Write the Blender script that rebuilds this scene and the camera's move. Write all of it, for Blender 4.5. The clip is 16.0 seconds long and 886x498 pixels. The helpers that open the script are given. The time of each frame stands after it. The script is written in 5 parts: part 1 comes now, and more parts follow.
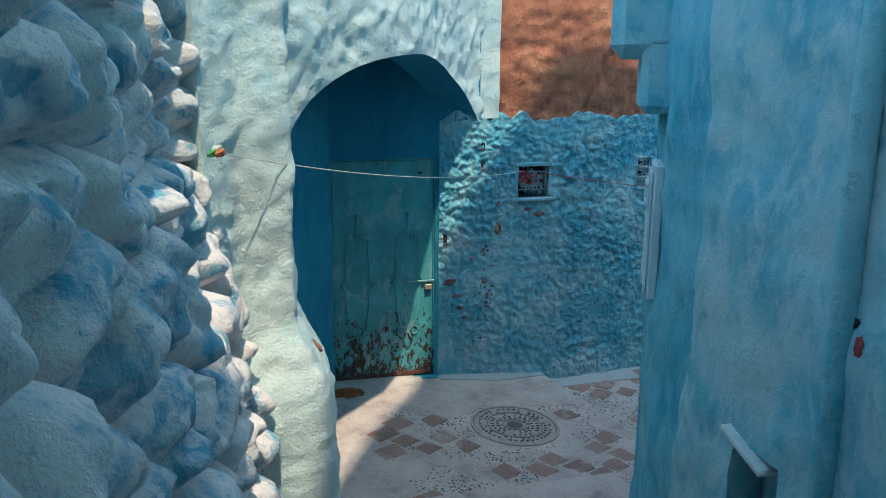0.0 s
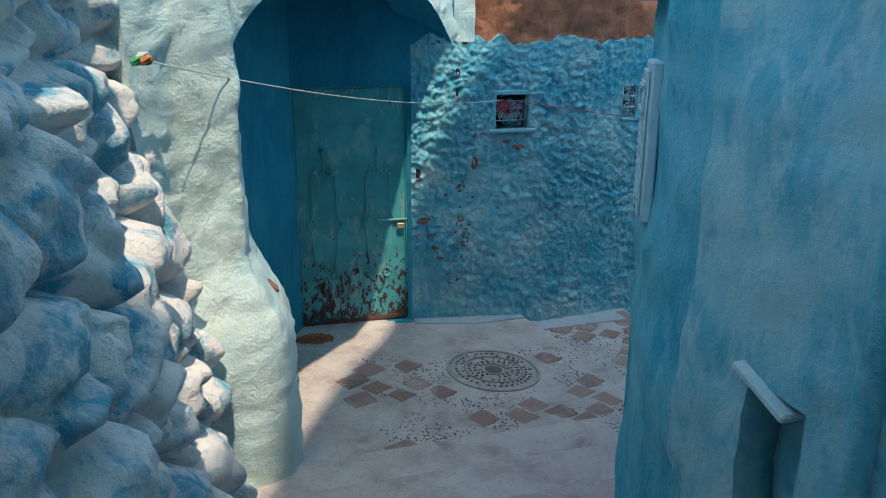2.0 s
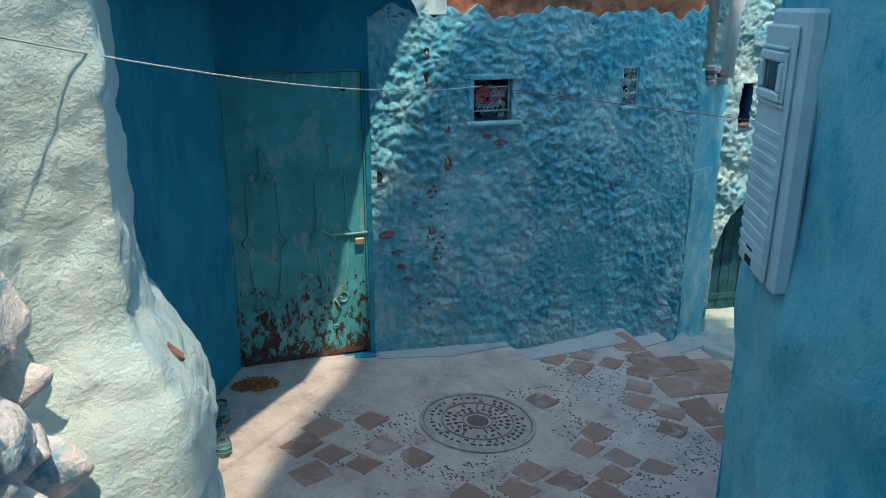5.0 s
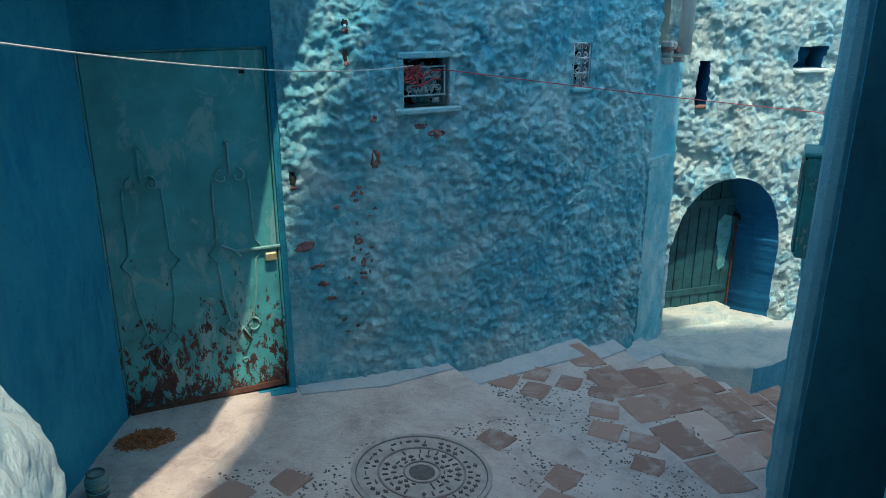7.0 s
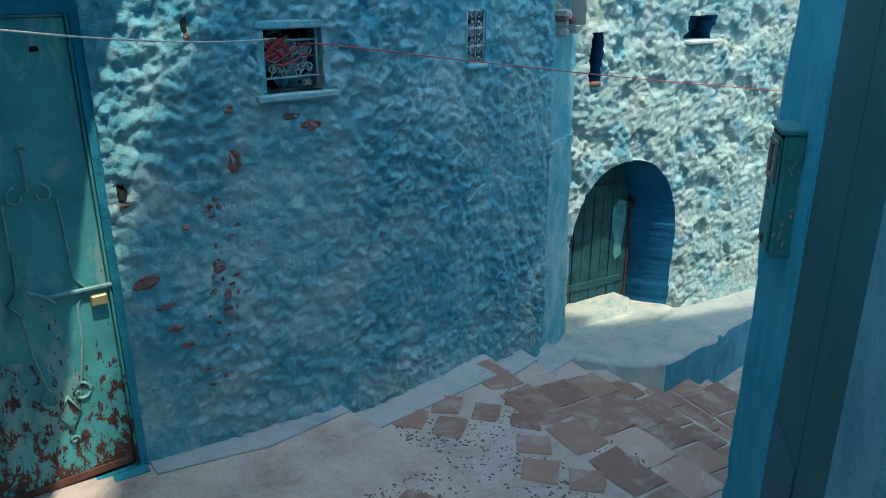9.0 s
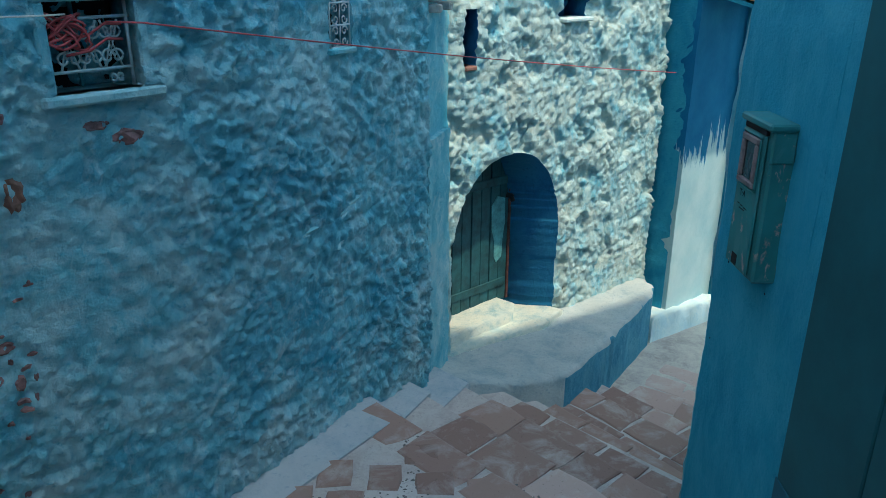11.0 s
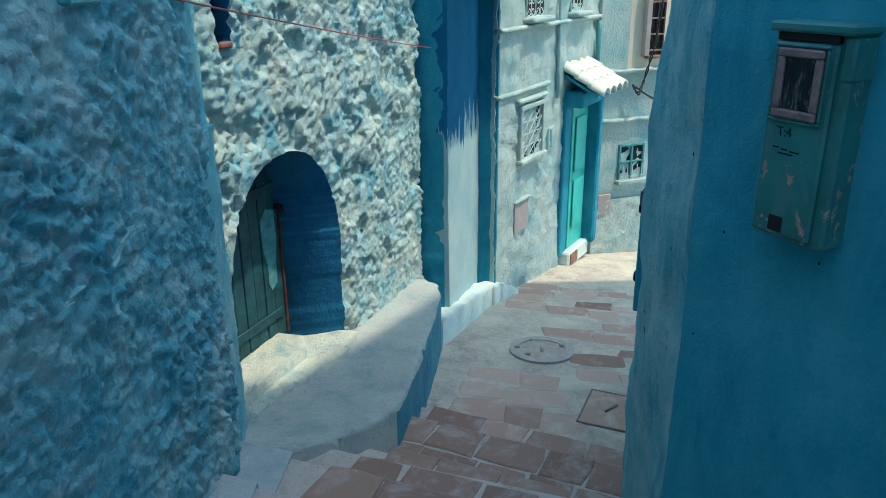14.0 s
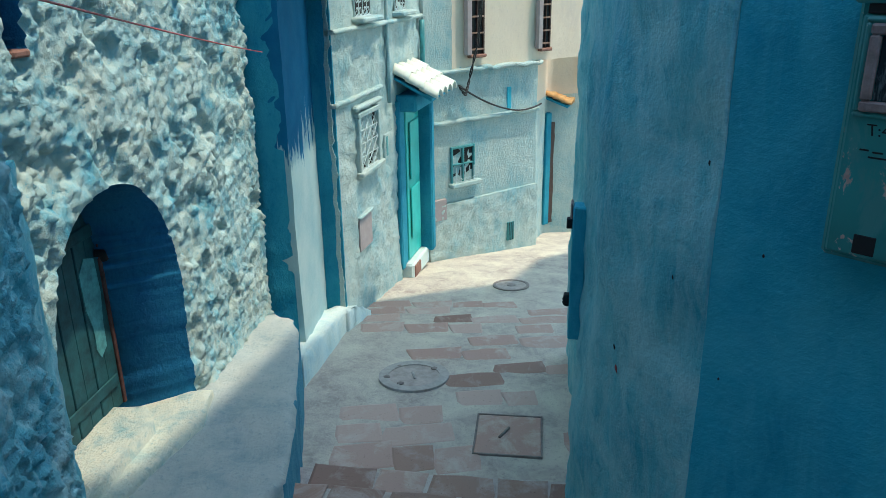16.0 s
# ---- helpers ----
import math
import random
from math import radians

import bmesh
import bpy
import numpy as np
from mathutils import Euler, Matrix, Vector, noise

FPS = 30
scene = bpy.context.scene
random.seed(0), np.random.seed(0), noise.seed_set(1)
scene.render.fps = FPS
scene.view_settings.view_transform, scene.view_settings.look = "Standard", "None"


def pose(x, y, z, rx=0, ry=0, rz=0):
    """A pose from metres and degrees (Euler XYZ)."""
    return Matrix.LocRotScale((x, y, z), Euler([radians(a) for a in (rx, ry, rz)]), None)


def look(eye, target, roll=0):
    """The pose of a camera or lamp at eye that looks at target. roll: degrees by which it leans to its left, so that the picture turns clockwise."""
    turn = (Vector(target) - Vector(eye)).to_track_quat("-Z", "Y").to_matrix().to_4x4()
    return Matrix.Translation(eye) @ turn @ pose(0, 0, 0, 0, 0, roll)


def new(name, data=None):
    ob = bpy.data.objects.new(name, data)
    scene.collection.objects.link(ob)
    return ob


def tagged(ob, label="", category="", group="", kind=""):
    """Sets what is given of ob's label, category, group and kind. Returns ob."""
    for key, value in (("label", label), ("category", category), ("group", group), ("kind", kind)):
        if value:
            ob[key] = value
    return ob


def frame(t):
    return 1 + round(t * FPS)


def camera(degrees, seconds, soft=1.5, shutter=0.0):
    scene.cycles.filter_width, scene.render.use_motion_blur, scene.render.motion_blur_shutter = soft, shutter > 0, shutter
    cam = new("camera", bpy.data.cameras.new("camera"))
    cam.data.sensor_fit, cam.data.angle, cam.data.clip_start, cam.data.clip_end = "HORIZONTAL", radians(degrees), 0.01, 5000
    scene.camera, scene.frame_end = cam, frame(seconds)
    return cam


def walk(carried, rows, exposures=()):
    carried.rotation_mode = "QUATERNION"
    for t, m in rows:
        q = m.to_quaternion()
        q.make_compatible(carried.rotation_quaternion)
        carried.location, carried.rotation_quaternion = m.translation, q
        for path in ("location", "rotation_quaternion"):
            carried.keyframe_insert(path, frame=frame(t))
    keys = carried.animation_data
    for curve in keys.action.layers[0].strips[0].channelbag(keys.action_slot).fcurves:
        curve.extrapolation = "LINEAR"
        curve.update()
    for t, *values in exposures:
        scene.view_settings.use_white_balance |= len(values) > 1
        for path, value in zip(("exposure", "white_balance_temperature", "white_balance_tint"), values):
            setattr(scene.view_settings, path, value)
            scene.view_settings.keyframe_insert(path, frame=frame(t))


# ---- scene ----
cam = camera(60.8, 16.0, 0.8)
PATH = [
    (0, (-0.729, -6.605, 2.814), (-0.228, -4.724, 2.356), 0.5),
    (0.5, (-0.722, -6.59, 2.784), (-0.197, -4.727, 2.282), 0.3),
    (1, (-0.668, -6.517, 2.745), (-0.139, -4.668, 2.198), 0.3),
    (1.5, (-0.603, -6.385, 2.677), (-0.074, -4.544, 2.102), 0.3),
    (2, (-0.558, -6.235, 2.599), (-0.018, -4.401, 2.012), 0.3),
    (2.5, (-0.507, -6.042, 2.556), (0.049, -4.214, 1.965), 0.3),
    (3, (-0.45, -5.854, 2.535), (0.122, -4.032, 1.942), 0.2),
    (3.5, (-0.396, -5.655, 2.514), (0.19, -3.837, 1.918), 0.1),
    (6, (-0.123, -4.67, 2.425), (0.57, -2.905, 1.789), 0.2),
    (6.5, (-0.036, -4.46, 2.393), (0.705, -2.718, 1.749), 0.1),
    (7, (0.031, -4.242, 2.346), (0.832, -2.529, 1.695), 0.1),
    (7.5, (0.085, -3.988, 2.299), (0.973, -2.321, 1.643), 0.1),
    (8, (0.143, -3.768, 2.227), (1.115, -2.148, 1.571), 0.1),
    (10.5, (0.571, -2.719, 2.141), (1.919, -1.428, 1.423), 0.2),
    (11, (0.691, -2.541, 2.085), (2.115, -1.332, 1.37), 0.4),
    (11.5, (0.742, -2.355, 2.034), (2.253, -1.258, 1.318), 0.2),
    (12, (0.829, -2.172, 1.957), (2.407, -1.173, 1.242), 0.1),
    (12.5, (0.911, -1.964, 1.896), (2.561, -1.09, 1.181), -0.0),
    (13, (1.008, -1.775, 1.819), (2.723, -1.035, 1.103), -0.2),
    (13.5, (1.093, -1.611, 1.768), (2.859, -0.995, 1.059), -0.3),
    (14, (1.186, -1.442, 1.753), (2.999, -0.955, 1.063), -0.5),
    (14.5, (1.292, -1.287, 1.739), (3.139, -0.933, 1.058), -0.5),
    (15, (1.419, -1.151, 1.718), (3.289, -0.947, 1.038), -0.6),
    (15.5, (1.557, -1.045, 1.694), (3.435, -0.961, 1.012), -0.8),
    (16, (1.717, -0.935, 1.676), (3.596, -0.959, 0.993), -0.8),
]
walk(cam, [(t, look(eye, target, roll)) for t, eye, target, roll in PATH], [(0.0, 0.97), (4.0, 0.97), (8.0, 0.95), (16.0, 0.74)])

# ---- light ----
SUN = Vector((0.0, -1.0, 2.5)).normalized()
world = bpy.data.worlds.new("sky_world")
scene.world = world
world.use_nodes = True
wn = world.node_tree
sky = wn.nodes.new("ShaderNodeTexSky")
sky.sky_type, sky.sun_disc = "NISHITA", False
sky.sun_elevation, sky.sun_rotation = math.asin(SUN.z), math.atan2(SUN.x, SUN.y)
sky.ozone_density = 1.0
tone = wn.nodes.new("ShaderNodeMix")
tone.data_type, tone.blend_type = "RGBA", "MULTIPLY"
tone.inputs[0].default_value, tone.inputs[7].default_value = 1.0, (1.58, 1.8, 1.64, 1)
wn.links.new(sky.outputs[0], tone.inputs[6])
wn.links.new(tone.outputs[2], wn.nodes["Background"].inputs[0])
wn.nodes["Background"].inputs[1].default_value = 0.15
sun = new("sun", bpy.data.lights.new("sun", "SUN"))
sun.data.energy, sun.data.angle, sun.data.color = 2.0, radians(0.9), (1.0, 0.89, 0.68)
sun.matrix_world = look(SUN * 30, (0, 0, 0))


# ---- materials ----
def nodes_of(name):
    m = bpy.data.materials.new(name)
    m.use_nodes = True
    nt = m.node_tree
    return m, nt, nt.nodes["Principled BSDF"], nt.links.new


def tex_noise(nt, coord, scale, detail=6.0, rough=0.6, distortion=0.0):
    n = nt.nodes.new("ShaderNodeTexNoise")
    n.inputs["Scale"].default_value, n.inputs["Detail"].default_value = scale, detail
    n.inputs["Roughness"].default_value, n.inputs["Distortion"].default_value = rough, distortion
    nt.links.new(coord, n.inputs["Vector"])
    return n.outputs["Fac"]


def ramp(nt, fac, stops):
    r = nt.nodes.new("ShaderNodeValToRGB")
    els = r.color_ramp.elements
    while len(els) < len(stops):
        els.new(0.5)
    for e, (p, c) in zip(els, stops):
        e.position, e.color = p, (*c, 1) if len(c) == 3 else c
    nt.links.new(fac, r.inputs[0])
    return r.outputs[0]


def mix(nt, fac, a, b):
    m = nt.nodes.new("ShaderNodeMix")
    m.data_type = "RGBA"
    for sock, v in ((m.inputs[0], fac), (m.inputs[6], a), (m.inputs[7], b)):
        if isinstance(v, (int, float)):
            sock.default_value = v
        elif isinstance(v, tuple):
            sock.default_value = (*v, 1)
        else:
            nt.links.new(v, sock)
    return m.outputs[2]


def mask(nt, fac, lo, hi):
    return ramp(nt, fac, [(lo, (0, 0, 0)), (hi, (1, 1, 1))])


def bump(nt, bsdf, heights, dist=0.01):
    prev = None
    for fac, strength in heights:
        b = nt.nodes.new("ShaderNodeBump")
        b.inputs["Strength"].default_value, b.inputs["Distance"].default_value = strength, dist
        nt.links.new(fac, b.inputs["Height"])
        if prev:
            nt.links.new(prev, b.inputs["Normal"])
        prev = b.outputs[0]
    nt.links.new(prev, bsdf.inputs["Normal"])


def coords(nt, world_space=True):
    if world_space:
        return nt.nodes.new("ShaderNodeNewGeometry").outputs["Position"]
    return nt.nodes.new("ShaderNodeTexCoord").outputs["Object"]


def limewash(name, light, mid, deep, patch=2.2, grain=60.0, rough=0.9, chips=None, chip_at=0.7, relief=0.5, fine=26.0, deepness=0.022, edge=(0.42, 0.75), upright=0.35, stops=(0.32, 0.5, 0.66)):
    """Limewashed plaster: three tones of wash in clouds and brush streaks, fine grit, optional chips to a layer below."""
    m, nt, bsdf, link = nodes_of(name)
    p = coords(nt)
    big = tex_noise(nt, p, patch, 5, 0.62, 0.4)
    col = ramp(nt, big, list(zip(stops, (deep, mid, light))))
    stretch = nt.nodes.new("ShaderNodeMapping")
    stretch.inputs["Scale"].default_value = (1, 1, upright)
    link(p, stretch.inputs[0])
    streak = tex_noise(nt, stretch.outputs[0], 9, 6, 0.7, 0.8)
    col = mix(nt, mask(nt, streak, *edge), col, light)
    spots = tex_noise(nt, p, fine, 5, 0.65)
    col = mix(nt, mask(nt, spots, 0.56, 0.78), col, deep)
    if chips:
        ch = tex_noise(nt, p, 5.5, 8, 0.72, 0.5)
        col = mix(nt, mask(nt, ch, chip_at, chip_at + 0.03), col, chips)
    link(col, bsdf.inputs["Base Color"])
    bsdf.inputs["Roughness"].default_value = rough
    bsdf.inputs["Specular IOR Level"].default_value = 0.25
    bump(nt, bsdf, [(tex_noise(nt, p, fine * 0.45, 5, 0.7), relief), (spots, relief), (tex_noise(nt, p, grain, 4, 0.7), relief * 0.9)], deepness)
    return m


PALE = limewash("pale_blue_limewash", (0.70, 0.77, 0.72), (0.60, 0.72, 0.71), (0.42, 0.62, 0.67), 1.8, relief=0.45)
STONEWASH = limewash("stone_limewash", (0.84, 0.74, 0.70), (0.66, 0.64, 0.65), (0.11, 0.37, 0.50), 4.4, relief=0.55, stops=(0.42, 0.48, 0.56))
MAINBLUE = limewash("worn_blue_wash", (0.44, 0.63, 0.66), (0.18, 0.50, 0.59), (0.055, 0.36, 0.50), 2.2, chips=(0.24, 0.14, 0.14), chip_at=0.79, relief=0.55, fine=30, grain=80.0, deepness=0.016, edge=(0.50, 0.74), upright=0.8)
# Blue wash whose depth also carries the shade of niches and undersides.
SHADEBLUE = limewash("deep_blue_wash_with_shade", (0.035, 0.32, 0.43), (0.015, 0.25, 0.38), (0.008, 0.19, 0.31), 1.6, relief=0.35)
RIGHTBLUE = limewash("smooth_blue_wash", (0.32, 0.60, 0.64), (0.13, 0.49, 0.57), (0.04, 0.34, 0.46), 2.6, relief=0.45, fine=13)
NEARLIGHT = limewash("near_pale_blue_wash", (0.42, 0.64, 0.65), (0.24, 0.55, 0.61), (0.07, 0.40, 0.51), 2.6, relief=0.3, fine=11, edge=(0.46, 0.66), upright=0.5)
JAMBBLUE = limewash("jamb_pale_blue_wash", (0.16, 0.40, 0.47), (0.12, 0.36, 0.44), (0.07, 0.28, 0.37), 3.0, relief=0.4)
NEARSHADE = limewash("near_shade_blue_wash", (0.20, 0.52, 0.60), (0.08, 0.43, 0.54), (0.02, 0.30, 0.43), 2.4, relief=0.4, fine=13)
PIERBLUE = limewash("pier_blue_wash", (0.06, 0.45, 0.58), (0.025, 0.38, 0.52), (0.012, 0.31, 0.45), 1.9, relief=0.35, fine=14)
ROUGHCAST = limewash("roughcast_wash", (0.54, 0.62, 0.57), (0.38, 0.56, 0.58), (0.10, 0.42, 0.55), 4.0, relief=0.5, fine=30, grain=70.0, deepness=0.018)
FARPALE = limewash("far_pale_wash", (0.50, 0.58, 0.55), (0.40, 0.53, 0.53), (0.22, 0.43, 0.49), 2.4, relief=0.6)
# Platform's street face: blue wash deepened by that face's shade.
SIDESHADE = limewash("blue_side_wash_with_shade", (0.09, 0.28, 0.37), (0.05, 0.23, 0.33), (0.02, 0.16, 0.26), 3.0, relief=0.5)
MORTARED = limewash("pale_pebbly_mortar", (0.62, 0.56, 0.53), (0.52, 0.45, 0.42), (0.36, 0.30, 0.28), 3.0, rough=0.85, relief=0.4, fine=45)


# Pale wall wash; the tile hood's shade is painted in above a ragged edge.
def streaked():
    m, nt, bsdf, link = nodes_of("hood_shade_two_tone_wash")
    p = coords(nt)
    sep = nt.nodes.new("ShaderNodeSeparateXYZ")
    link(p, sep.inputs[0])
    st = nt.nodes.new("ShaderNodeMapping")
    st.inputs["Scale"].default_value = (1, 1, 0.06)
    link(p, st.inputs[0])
    ragged = tex_noise(nt, st.outputs[0], 14, 4, 0.7)
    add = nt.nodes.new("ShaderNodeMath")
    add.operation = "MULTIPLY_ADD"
    link(ragged, add.inputs[0])
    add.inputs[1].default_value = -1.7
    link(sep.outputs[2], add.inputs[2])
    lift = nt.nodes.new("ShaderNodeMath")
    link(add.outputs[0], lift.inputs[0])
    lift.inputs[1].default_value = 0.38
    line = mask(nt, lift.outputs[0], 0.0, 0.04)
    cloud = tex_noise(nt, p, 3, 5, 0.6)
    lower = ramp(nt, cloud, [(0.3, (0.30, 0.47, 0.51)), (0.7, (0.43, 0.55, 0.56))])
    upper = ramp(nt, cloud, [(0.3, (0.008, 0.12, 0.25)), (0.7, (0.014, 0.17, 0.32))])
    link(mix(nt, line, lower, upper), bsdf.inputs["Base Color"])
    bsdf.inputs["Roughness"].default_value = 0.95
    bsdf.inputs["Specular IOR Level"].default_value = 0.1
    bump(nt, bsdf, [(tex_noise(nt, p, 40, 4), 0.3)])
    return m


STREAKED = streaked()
PINK = limewash("cream_pink_wash", (0.80, 0.66, 0.52), (0.76, 0.62, 0.49), (0.68, 0.56, 0.47), 0.8, relief=0.15)
TERRA = limewash("terracotta_render", (0.62, 0.25, 0.14), (0.50, 0.17, 0.10), (0.30, 0.10, 0.07), 3.0, relief=0.8)
SAND = limewash("sandy_lane_cement", (0.66, 0.61, 0.51), (0.52, 0.46, 0.41), (0.36, 0.30, 0.28), 2.5, rough=0.85, relief=0.35, fine=40)
FLOORDUST = limewash("dusty_cement", (0.66, 0.57, 0.52), (0.53, 0.43, 0.395), (0.35, 0.275, 0.255), 2.5, rough=0.8, relief=0.4, fine=40)
PLASTERFLOOR = limewash("washed_cement", (0.50, 0.52, 0.53), (0.40, 0.45, 0.48), (0.25, 0.35, 0.42), 2.4, rough=0.85, relief=0.3)
PLATFORM = limewash("worn_blue_grey_cement", (0.47, 0.50, 0.48), (0.39, 0.44, 0.44), (0.24, 0.33, 0.37), 3.0, rough=0.9, relief=0.4, fine=34)
THRESHWASH = limewash("worn_threshold_wash", (0.70, 0.72, 0.62), (0.60, 0.65, 0.58), (0.30, 0.48, 0.50), 6.0, relief=0.55, fine=30)
# Blue of the arch reveal, darkened to hold the shade inside the opening.
ARCHREVEAL = limewash("arch_shade_blue_wash", (0.014, 0.17, 0.33), (0.009, 0.13, 0.28), (0.005, 0.09, 0.21), 2.2, relief=0.35)
# Navy that paints the darkness inside the right-hand doorway.
NAVYSHADE = limewash("navy_doorway_shade", (0.012, 0.13, 0.18), (0.010, 0.10, 0.15), (0.007, 0.07, 0.11), 2.0, relief=0.3)


# ---- builders ----
def mesh_ob(name, verts, faces, mat, parent=None, smooth=True, label="", category="", kind="", group=""):
    me = bpy.data.meshes.new(name)
    me.from_pydata([tuple(v) for v in verts], [], faces)
    if mat:
        me.materials.append(mat)
    if smooth:
        me.shade_smooth()
    me.update()
    ob = new(name, me)
    ob.parent = parent
    return tagged(ob, label, category, group, kind)


def part(name, bm, mat, parent=None, label="", smooth=False):
    me = bpy.data.meshes.new(name)
    bm.normal_update()
    bm.to_mesh(me)
    bm.free()
    me.materials.append(mat)
    if smooth:
        me.shade_smooth()
    ob = new(name, me)
    ob.parent = parent
    if label:
        ob["label"] = label
    return ob


def fbm(p, scale, octaves=4):
    return noise.fractal(Vector(p) * scale, 1.0, 2.0, octaves)


def cells(p, scale):
    """Rounded lumps: 0 in the joints to 1 on the middle of a lump."""
    d = noise.voronoi(Vector(p) * scale)[0]
    return min(1.0, (d[1] - d[0]) * 1.6)


class Line:
    """A plan line walked with the front on the right hand."""

    def __init__(self, pts):
        self.p = [Vector((x, y, 0)) for x, y in pts]
        self.s = [0.0]
        for a, b in zip(self.p, self.p[1:]):
            self.s.append(self.s[-1] + (b - a).length)
        self.length = self.s[-1]
        side = [Vector(((b - a).y, -(b - a).x, 0)).normalized() for a, b in zip(self.p, self.p[1:])]
        self.side = side

    def at(self, u):
        u = min(max(u, 0.0), self.length)
        i = 0
        while i < len(self.p) - 2 and u > self.s[i + 1]:
            i += 1
        f = (u - self.s[i]) / (self.s[i + 1] - self.s[i])
        n = self.side[i].copy()
        w = 0.12
        if i + 1 < len(self.side) and self.s[i + 1] - u < w:
            n = n.lerp(self.side[i + 1], 0.5 * (1 - (self.s[i + 1] - u) / w))
        if i > 0 and u - self.s[i] < w:
            n = n.lerp(self.side[i - 1], 0.5 * (1 - (u - self.s[i]) / w))
        return self.p[i].lerp(self.p[i + 1], f), n.normalized()

    def matrix(self, u, z, out=0.0):
        """A pose on the line: x along it to the right as seen from the front, y into the wall, z up."""
        p, n = self.at(u)
        y = -n
        x = y.cross(Vector((0, 0, 1)))
        p = p + n * out
        return Matrix(((x.x, y.x, 0, p.x), (x.y, y.y, 0, p.y), (0, 0, 1, z), (0, 0, 0, 1)))


class Hole:
    def __init__(self, u0, u1, z0, z1, depth, arch=0.0, point=1.0, open_back=False, far=None, splay=0.0):
        self.open_back, self.far, self.splay = open_back, far, splay
        self.u0, self.u1, self.z0, self.z1, self.depth, self.arch, self.point = u0, u1, z0, z1, depth, arch, point

    def half(self, z, u=None):
        """Half width at height z (an arched head when arch > 0; its far side may be flatter)."""
        w = (self.u1 - self.u0) / 2
        arch, point = self.arch, self.point
        if self.far and u is not None and u > (self.u0 + self.u1) / 2:
            arch, point = self.far
        if arch and z > self.z1 - arch:
            f = min(1.0, (z - (self.z1 - arch)) / arch)
            return w * max(0.0, 1 - f ** 2) ** (0.5 * point)
        return w

    def inside(self, u, z):
        return self.z0 < z < self.z1 and abs(u - (self.u0 + self.u1) / 2) < self.half(z, u)

    def push(self, u, z):
        """The point of the outline nearest to u, z along a line from the middle."""
        c, w = (self.u0 + self.u1) / 2, (self.u1 - self.u0) / 2
        s = self.z1 - (self.far[0] if self.far and u > c else self.arch)
        if not self.arch or z <= s:
            return c + math.copysign(w, u - c), z
        lo, hi = 0.0, 4.0
        for _ in range(24):
            k = (lo + hi) / 2
            if self.inside(c + (u - c) * k, s + (z - s) * k):
                lo = k
            else:
                hi = k
        return c + (u - c) * lo, s + (z - s) * lo


